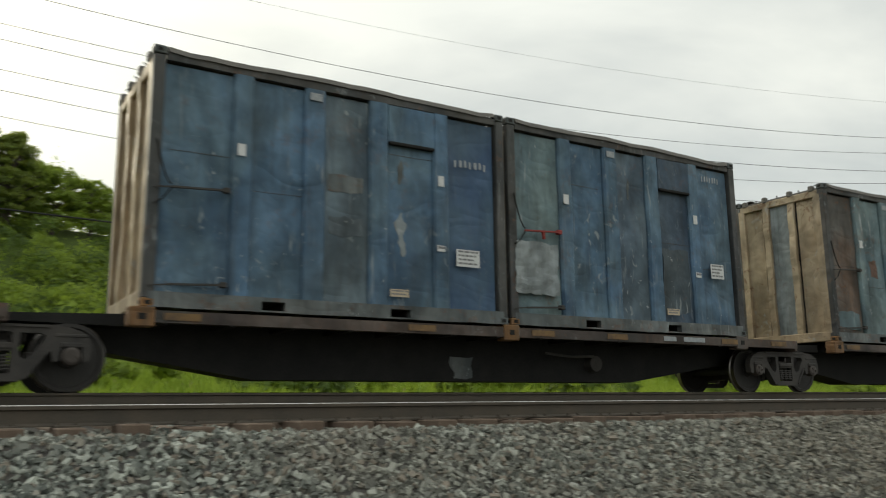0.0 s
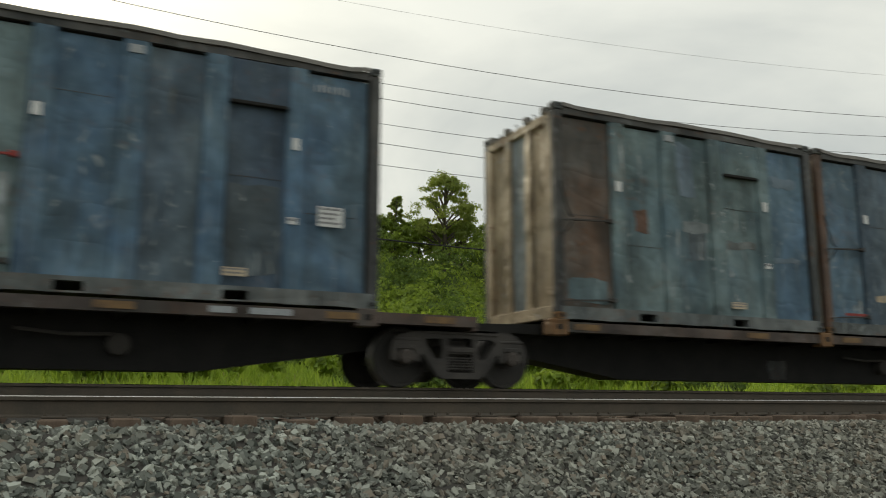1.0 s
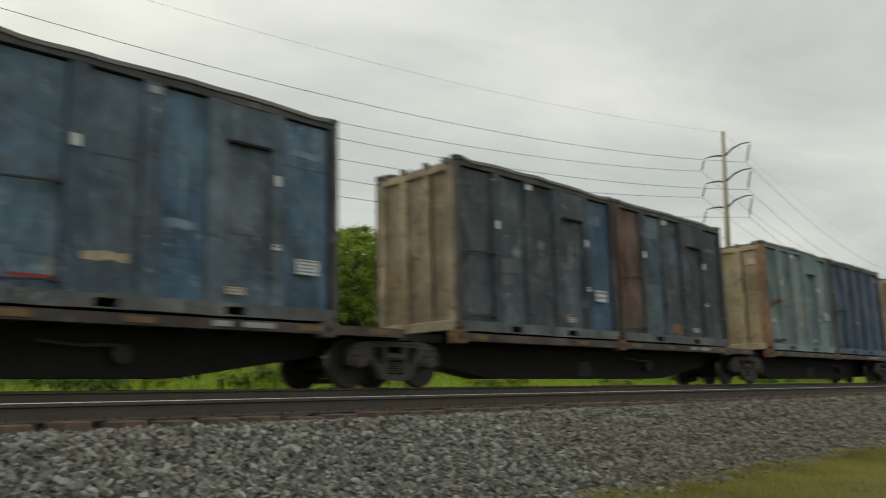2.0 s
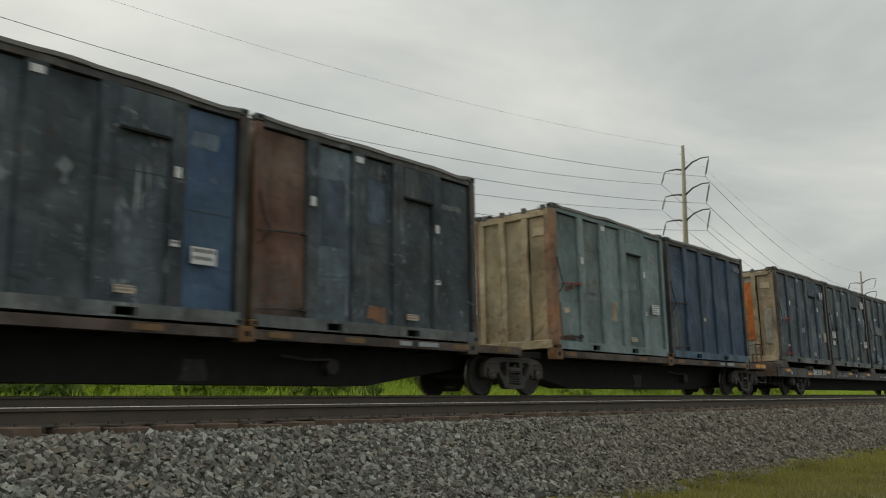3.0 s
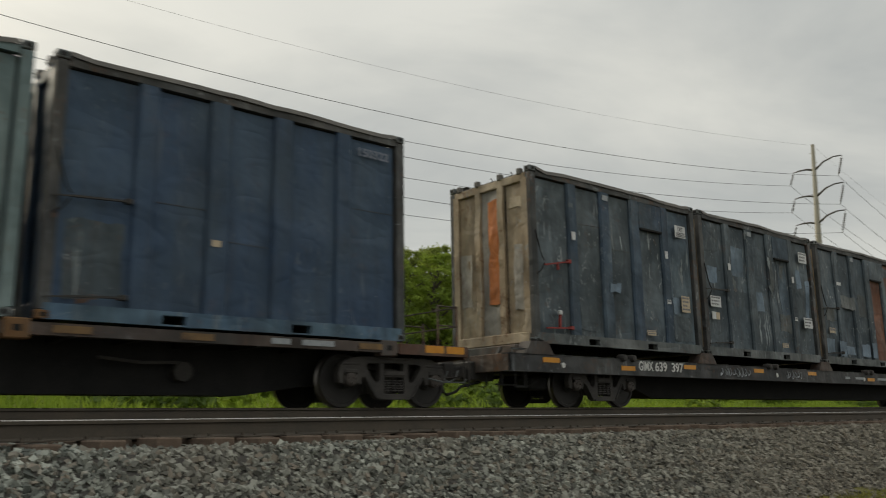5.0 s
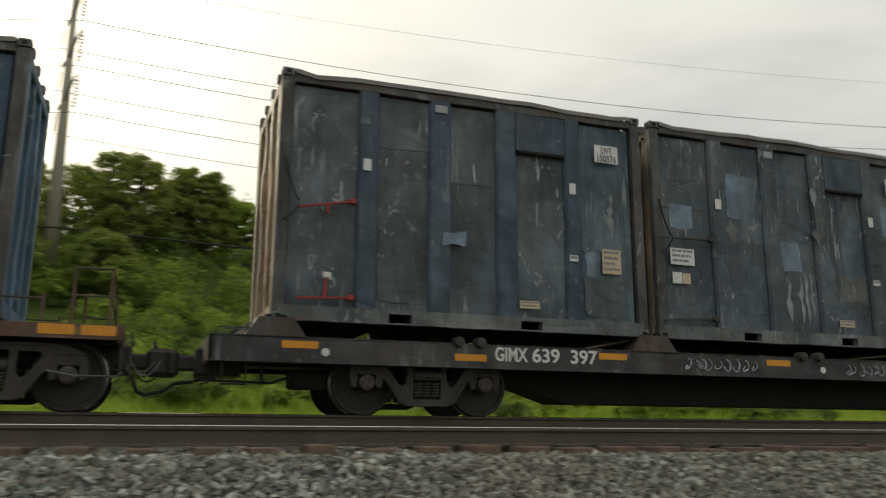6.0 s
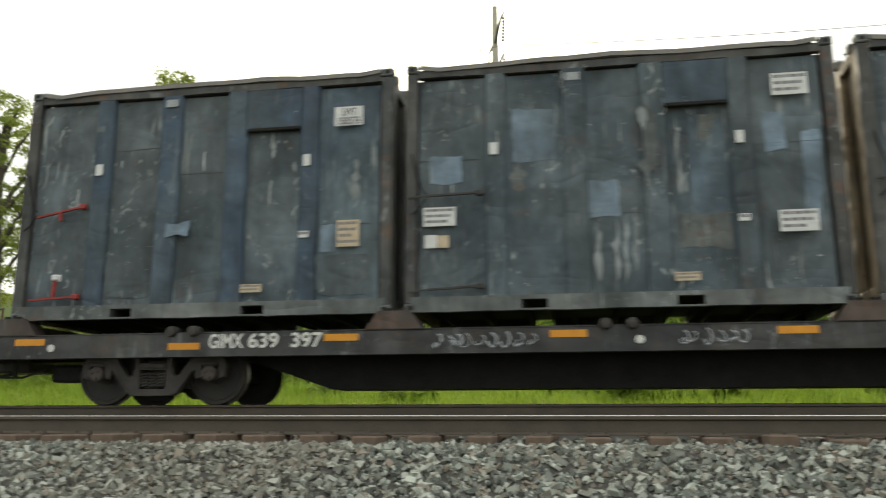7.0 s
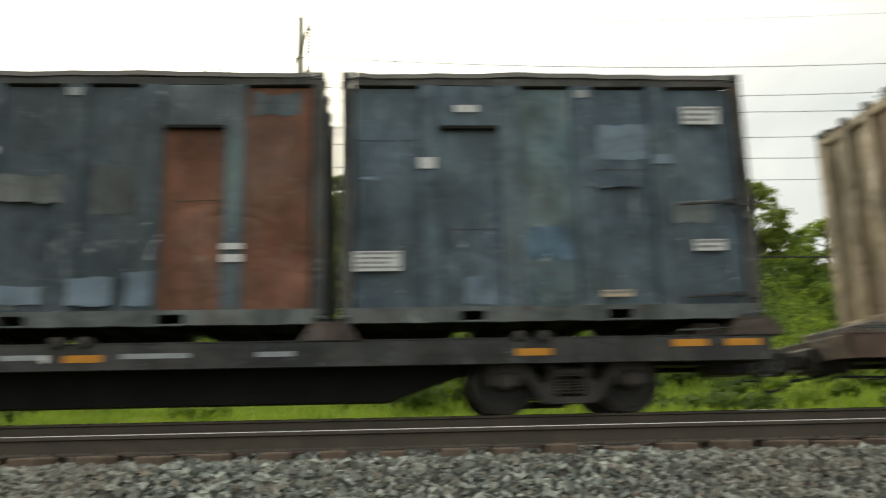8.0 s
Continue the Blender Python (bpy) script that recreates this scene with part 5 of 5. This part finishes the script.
def make_unit(start, last=False):
    """One unit of the articulated wagon; start is where its first container begins."""
    unit = thing("wagon_unit", "grimy brown articulated container wagon unit with deep black sill", "freight wagon", on_train(start), "units of the articulated wagon")
    end = 13.85
    for y, s in ((-1.27, 1), (1.27, -1)):
        bm = bmesh.new()
        ring = [(0.0, 0.92), (0.14, 0.92), (0.14, 0.94), (0.02, 0.94), (0.02, 1.06), (0.14, 1.06), (0.14, 1.085), (0.0, 1.085)]
        ends = [[bm.verts.new((x, y + s * a, z)) for a, z in ring] for x in (0.0, end)]
        for k in range(8):
            bm.faces.new((ends[0][k - 1], ends[0][k], ends[1][k], ends[1][k - 1]))
        bm.faces.new(ends[0])
        bm.faces.new(ends[1])
        bmesh.ops.recalc_face_normals(bm, faces=bm.faces)
        part("side_sill", bm, SILL, unit)
        for x, w in ((0.0, 0.34), (6.09, 0.32), (12.0, 0.34)):
            bm = bmesh.new()
            box(bm, x - w / 2 + 0.03, x + w / 2 + 0.03, min(y - s * 0.02, y + s * 0.22), max(y - s * 0.02, y + s * 0.22), 0.86, 1.128, 0.015)
            bracket = part("corner_bracket", bm, CORNER if x < 10 else SILL, unit, "dull orange container bracket" if x < 10 else "grimy container bracket")
            # No hole is cut: a black plate stands for the shade inside it.
            part("bracket_hole", box(bmesh.new(), x - 0.02, x + 0.08, y - s * 0.024 - 0.004, y - s * 0.024 + 0.004, 0.955, 1.04, 0.0), BLACK, bracket)
    for x in np.arange(0.35, 12.2, 0.92):
        piece("cross_bearer", BEARER_ME, unit, float(x))
    bm = bmesh.new()
    belly(bm, -1.2, 13.4, 1.9, 9.75, 0.2, 1.0)
    part("centre_sill", bm, BLACK, unit, "deep black fish-belly centre sill")
    bm = sheet(bmesh.new(), 5.5, 5.95, -0.334, 0.24, 0.62, 0.0, (8, 8))
    for v in bm.verts:
        v.co.x += 0.1 * noise.noise(v.co * 5 + Vector((start, 0, 0)))
        v.co.z += 0.06 * noise.noise(v.co * 4)
    ext = bmesh.ops.extrude_face_region(bm, geom=list(bm.faces))
    for v in [g for g in ext["geom"] if isinstance(g, bmesh.types.BMVert)]:
        v.co.y += 0.012
    part("scraped_patch", bm, GREYSILL if start > 3 else SHADE, unit)
    bm = bmesh.new()
    prism(bm, [(-1.9, 0.93), (-1.9, 1.02), (0.0, 1.075), (0.0, 0.9)], -0.75, 0.75)
    box(bm, -2.0, -1.3, -0.42, 0.42, 0.82, 1.0, 0.03)
    part("articulated_joint", bm, BLACK, unit)
    bm = bmesh.new()
    box(bm, 12.1, end, -1.25, 1.25, 0.99, 1.05)
    box(bm, end - 0.08, end, -1.26, 1.26, 0.86, 1.06, 0.01)
    part("end_deck", bm, RUST if last else SILL, unit)
    if last:
        part("end_side_plate", box(bmesh.new(), 12.24, end + 0.004, -1.288, -1.2705, 0.9, 1.09, 0.004), RUST, unit, "rust red side plate")
    for x in (0.32, 4.1, 6.55, 8.3, 11.4, 12.95):
        reflector(unit, x, 0.955, 0.5, 0.1, AMBER_OLD)
    for x, w in ((9.75, 0.34), (10.3, 0.6)):
        part("worn_lettering", box(bmesh.new(), x, x + w, -1.288, -1.282, 0.965, 1.055), FADED, unit)
    bm = bmesh.new()
    lathe(bm, [(0.02, -0.62), (0.15, -0.6), (0.17, -0.3), (0.17, 0.3), (0.02, 0.34)], (8.7, 0.1, 0.55), 14)
    tube(bm, [(7.4, -0.55, 0.72), (8.0, -0.58, 0.66), (8.6, -0.55, 0.68)], 0.025, 5)
    part("brake_cylinder", bm, GRIME, unit)
    if last:
        for x, h in ((12.35, 0.42), (12.85, 0.42), (13.2, 0.8), (13.66, 0.8)):
            for y in (-1.2, 1.2):
                part("platform_post", tube(bmesh.new(), [(x, y, 1.0), (x, y, 1.05 + h)], 0.022, 6), RUST, unit)
        bm = bmesh.new()
        for h, x0, x1 in ((0.36, 12.35, 12.85), (0.78, 13.2, 13.66), (0.42, 13.2, 13.66), (0.78, 13.66, 13.67)):
            for y in (-1.2, 1.2):
                tube(bm, [(x0, y, 1.05 + h), (x1, y, 1.05 + h)], 0.014, 5)
        for h in (0.42, 0.78):
            tube(bm, [(13.66, -1.2, 1.05 + h), (13.66, 1.2, 1.05 + h)], 0.014, 5)
        part("handrail", bm, SILL, unit)
        reflector(unit, 12.83, 0.95, 0.42, 0.13, AMBER, -1.29)
        reflector(unit, 13.33, 0.95, 0.42, 0.13, AMBER, -1.29)
        make_coupler(unit, end, 1)
        for x in (end - 0.02, end + 0.1):
            part("end_ladder_rail", tube(bmesh.new(), [(x, -1.2, 1.02), (x, -1.2, 0.42), (x - 0.04, -1.2, 0.36)], 0.016, 6), GRIME, unit)
        part("uncoupling_rod", tube(bmesh.new(), [(12.95, -1.22, 0.50), (13.3, -1.22, 0.44), (end - 0.06, -1.22, 0.44), (end + 0.02, -1.2, 0.5)], 0.016, 6), SHADE, unit, "pale worn steel rod")
        part("brake_rigging", tube(bmesh.new(), [(13.1, -0.3, 0.62), (13.5, -0.34, 0.5), (end + 0.1, -0.3, 0.56)], 0.03, 6), BLACK, unit)
    MOVING.append((unit, start))
    return unit


def make_coupler(parent, x, way):
    bm = bmesh.new()
    a = x - way * 0.3
    box(bm, min(a, x + way * 0.36), max(a, x + way * 0.36), -0.1, 0.1, 0.62, 0.84, 0.03)
    box(bm, min(x + way * 0.3, x + way * 0.62), max(x + way * 0.3, x + way * 0.62), -0.2 if way > 0 else -0.14, 0.14 if way > 0 else 0.2, 0.52, 0.92, 0.06)
    box(bm, min(x - way * 0.55, x + way * 0.1), max(x - way * 0.55, x + way * 0.1), -0.33, 0.33, 0.54, 0.93, 0.03)
    part("coupler", bm, WHEELSTEEL, parent, "cast knuckle coupler")
    bm = bmesh.new()
    if way < 0:
        tube(bm, [(x - way * 0.2, -0.25, 0.52), (x + way * 0.1, -0.25, 0.47)], 0.028, 7)
        part("air_pipe", bm, BLACK, parent)
        bm = bmesh.new()
        tube(bm, [(x - way * 0.06, -0.6, 0.7), (x - way * 0.06, -0.6, 0.42), (x + way * 0.04, -0.6, 0.4)], 0.02, 6)
        part("bracket", bm, BLACK, parent)
        return
    tube(bm, [(x - way * 0.1, -0.32, 0.66), (x + way * 0.12, -0.34, 0.5), (x + way * 0.2, -0.34, 0.3), (x + way * 0.3, -0.33, 0.25), (x + way * 0.55, -0.3, 0.31), (x + way * 0.7, -0.28, 0.42), (x + way * 0.95, -0.25, 0.45)], 0.028, 7)
    part("air_hose", bm, BLACK, parent, "hanging black rubber air hose")
    bm = bmesh.new()
    tube(bm, [(x, -1.1, 0.78), (x + way * 0.05, -1.1, 0.55), (x + way * 0.05, -0.6, 0.55), (x + way * 0.1, -0.25, 0.72)], 0.014, 5)
    part("uncoupling_lever", bm, GRIME, parent)
    for y, dip, reach in ((-0.42, 0.50, 0.42), (0.3, 0.46, 0.5), (-0.2, 0.56, 0.34)):
        pts = [(x + way * (0.08 + reach * k / 6), y + 0.05 * math.sin(k), 0.72 - (0.72 - dip) * math.sin(math.pi * k / 6)) for k in range(7)]
        part("hanging_cable", tube(bmesh.new(), pts, 0.013, 5), GRIME if y > 0 else SHADE, parent)
    part("grab_iron", tube(bmesh.new(), [(x + way * 0.04, -0.9, 0.9), (x + way * 0.12, -0.9, 0.93), (x + way * 0.12, -0.3, 0.93), (x + way * 0.04, -0.3, 0.9)], 0.014, 6), SHADE, parent)
    part("pin_lifter", bar(bmesh.new(), (x + way * 0.40, -0.12, 0.98), (x + way * 0.46, 0.1, 0.84), 0.05, 0.08), GRIME, parent)


for k, start in enumerate((2.391 - 15.4, 2.391, 17.701, 33.12, 48.512)):
    make_unit(start, k == 4)


# ---- long flat wagons ----
def make_flat_wagon(left, right, bogies, seats, lettered):
    """A long flat wagon; all in metres along the train."""
    car = thing("flat_wagon", "long dark grey flat wagon carrying four containers" if lettered else "rust brown flat wagon following the train", "freight wagon", on_train(left), "")
    n = right - left
    side = GREYSILL if lettered else RUST
    for y, s in ((-1.30, 1), (1.30, -1)):
        bm = bmesh.new()
        box(bm, 0.0, n, min(y, y + s * 0.03), max(y, y + s * 0.03), 0.70, 1.035, 0.006)
        box(bm, 0.0, n, min(y, y + s * 0.2), max(y, y + s * 0.2), 1.02, 1.045)
        box(bm, 0.0, n, min(y - s * 0.012, y + s * 0.16), max(y - s * 0.012, y + s * 0.16), 0.685, 0.705)
        part("side_sill", bm, side, car)
        for x in seats:
            x -= left
            bm = bmesh.new()
            prism(bm, [(x - 0.42, 1.04), (x - 0.24, 1.30), (x + 0.24, 1.30), (x + 0.42, 1.04)], min(y - s * 0.015, y + s * 0.3), max(y - s * 0.015, y + s * 0.3))
            part("container_pedestal", bm, SILL, car, "trapezoid pedestal under the container corners")
            for dx in (-0.1, 0.1):
                bm = box(bmesh.new(), x + dx - 0.05, x + dx + 0.05, y + s * 0.06 - 0.05, y + s * 0.06 + 0.05, 1.25, 1.34)
                part("twist_lock", bm, BLACK, car)
    bm = bmesh.new()
    for x in np.arange(0.4, n - 0.3, 1.1):
        piece("cross_beam", BEAM_ME, car, float(x))
    box(bm, 0.05, n - 0.05, -1.2, 1.2, 0.985, 1.01)
    part("deck_plate", bm, BLACK, car)
    bm = bmesh.new()
    b0, b1 = bogies[0] - left, bogies[1] - left
    belly(bm, b0 + 1.2, b1 - 1.2, b0 + 2.6, b1 - 2.55, 0.235, 0.98, 0.4)
    box(bm, 0.1, n - 0.1, -0.3, 0.3, 0.7, 0.98)
    part("centre_sill", bm, BLACK, car, "deep black fish-belly centre sill")
    for x in (0.0, n - 0.06):
        part("end_sill", box(bmesh.new(), x, x + 0.06, -1.3, 1.3, 0.69, 1.04, 0.01), UMBER, car, "rust brown end sill")
    for x0 in (0.5, n - 1.0):
        part("end_bolster", box(bmesh.new(), x0, x0 + 0.42, -1.0, 1.0, 1.04, 1.25, 0.02), UMBER, car, "rust brown beam under the container end")
        part("deck_lever", bar(bmesh.new(), (x0 - 0.22, -0.7, 1.05), (x0 - 0.05, -0.62, 1.2), 0.05, 0.07), GRIME, car)
        part("end_platform_rail", tube(bmesh.new(), [(x0 - 0.3, -1.2, 1.05), (x0 - 0.3, -1.2, 1.13), (x0 + 0.25, -1.2, 1.13), (x0 + 0.25, -1.2, 1.05)], 0.013, 5), SHADE, car)
    for x in (0.12, 0.75):
        part("hanger", bar(bmesh.new(), (x, -0.95, 0.72), (x + 0.02, -0.95, 0.42), 0.05, 0.05), BLACK, car)
    part("brake_box", box(bmesh.new(), 1.2, 1.75, -0.7, -0.3, 0.36, 0.62, 0.04), BLACK, car)
    for x in (0.35, n - 0.35):
        bm = bmesh.new()
        for dx in (-0.16, 0.16):
            tube(bm, [(x + dx, -1.27, 0.7), (x + dx, -1.27, 0.36)], 0.013, 5)
        tube(bm, [(x - 0.16, -1.27, 0.38), (x + 0.16, -1.27, 0.38)], 0.013, 5)
        part("step_stirrup", bm, BLACK, car)
    bm = bmesh.new()
    tube(bm, [(-0.05, -0.95, 0.44), (0.9, -0.95, 0.42), (1.25, -0.9, 0.55)], 0.018, 5)
    part("brake_rod", bm, BLACK, car)
    for x in (0.1, n - 0.8):
        part("grab_iron", tube(bmesh.new(), [(x, -1.27, 1.03), (x, -1.27, 1.14), (x + 0.7, -1.27, 1.14), (x + 0.7, -1.27, 1.03)], 0.012, 5), GRIME, car)
    make_coupler(car, 0.0, -1)
    make_coupler(car, n, 1)
    if lettered:
        for x in (64.39, 69.33, 72.55, 75.52, 87.78, 88.55):
            reflector(car, x - left, 0.885, 0.5, 0.1, AMBER, -1.302)
        for x in (66.92, 79.45, 85.55):
            reflector(car, x - left, 0.79, 0.5, 0.1, AMBER, -1.302)
        for body, x, wide in (("GIMX", 67.56, 0.54), ("639", 68.17, 0.47), ("397", 68.82, 0.48)):
            ob = new("lettering", text_mesh(body, 0.29))
            ob.data.materials.append(LETTER)
            ob.parent = car
            w = max(v.co.x for v in ob.data.vertices)
            ob.matrix_local = pose(x - left, -1.304, 0.81, 90, 0, 0) @ Matrix.Diagonal((wide / w, 1, 1, 1))
        for x in (66.98, 67.32, 73.3, 73.66, 79.35, 79.7, 85.6, 85.95):
            bm = bmesh.new()
            lathe(bm, [(0.02, -1.4), (0.07, -1.39), (0.085, -1.3), (0.085, -1.2)], (x - left, 0.0, 1.06), 12)
            part("roller", bm, GRIME, car, "grimy container guide roller")
        for x in (65.0, 73.75, 79.2):
            bm = bmesh.new()
            lathe(bm, [(0.02, -1.318), (0.055, -1.315), (0.06, -1.3)], (x - left, 0.0, 0.84), 12)
            part("round_marker", bm, LETTER, car, "white round marker")
        pen = random.Random(5)
        for x0, x1 in ((70.95, 72.3), (74.3, 75.1)):
            x = x0
            while x < x1:
                tall, lean = pen.uniform(0.06, 0.11), pen.uniform(-0.05, 0.08)
                turn = pen.uniform(2.2, 5.6)
                pts = [(x - left + 0.075 * math.sin(k * turn / 6 + pen.random() * 0.5) + lean * k / 7, -1.303, 0.865 + tall * math.cos(k * 0.62 + pen.random() * 0.4)) for k in range(8)]
                part("graffiti_stroke", tube(bmesh.new(), pts, pen.uniform(0.009, 0.019), 4), FADED, car, "pale scribbled graffiti")
                x += pen.uniform(0.11, 0.2)
        for x, w in ((77.9, 0.3), (78.6, 0.65), (80.2, 0.9), (82.0, 0.5)):
            bm = bmesh.new()
            box(bm, x - left, x - left + w, -1.305, -1.3, 0.83, 0.9)
            part("worn_lettering", bm, FADED, car)
    MOVING.append((car, left))
    return car


make_flat_wagon(63.42, 89.22, (66.575, 86.34), (64.3, 70.35, 76.66, 82.98, 89.0), True)
make_flat_wagon(90.35, 106.0, (93.9, 102.4), (91.9, 97.8), False)


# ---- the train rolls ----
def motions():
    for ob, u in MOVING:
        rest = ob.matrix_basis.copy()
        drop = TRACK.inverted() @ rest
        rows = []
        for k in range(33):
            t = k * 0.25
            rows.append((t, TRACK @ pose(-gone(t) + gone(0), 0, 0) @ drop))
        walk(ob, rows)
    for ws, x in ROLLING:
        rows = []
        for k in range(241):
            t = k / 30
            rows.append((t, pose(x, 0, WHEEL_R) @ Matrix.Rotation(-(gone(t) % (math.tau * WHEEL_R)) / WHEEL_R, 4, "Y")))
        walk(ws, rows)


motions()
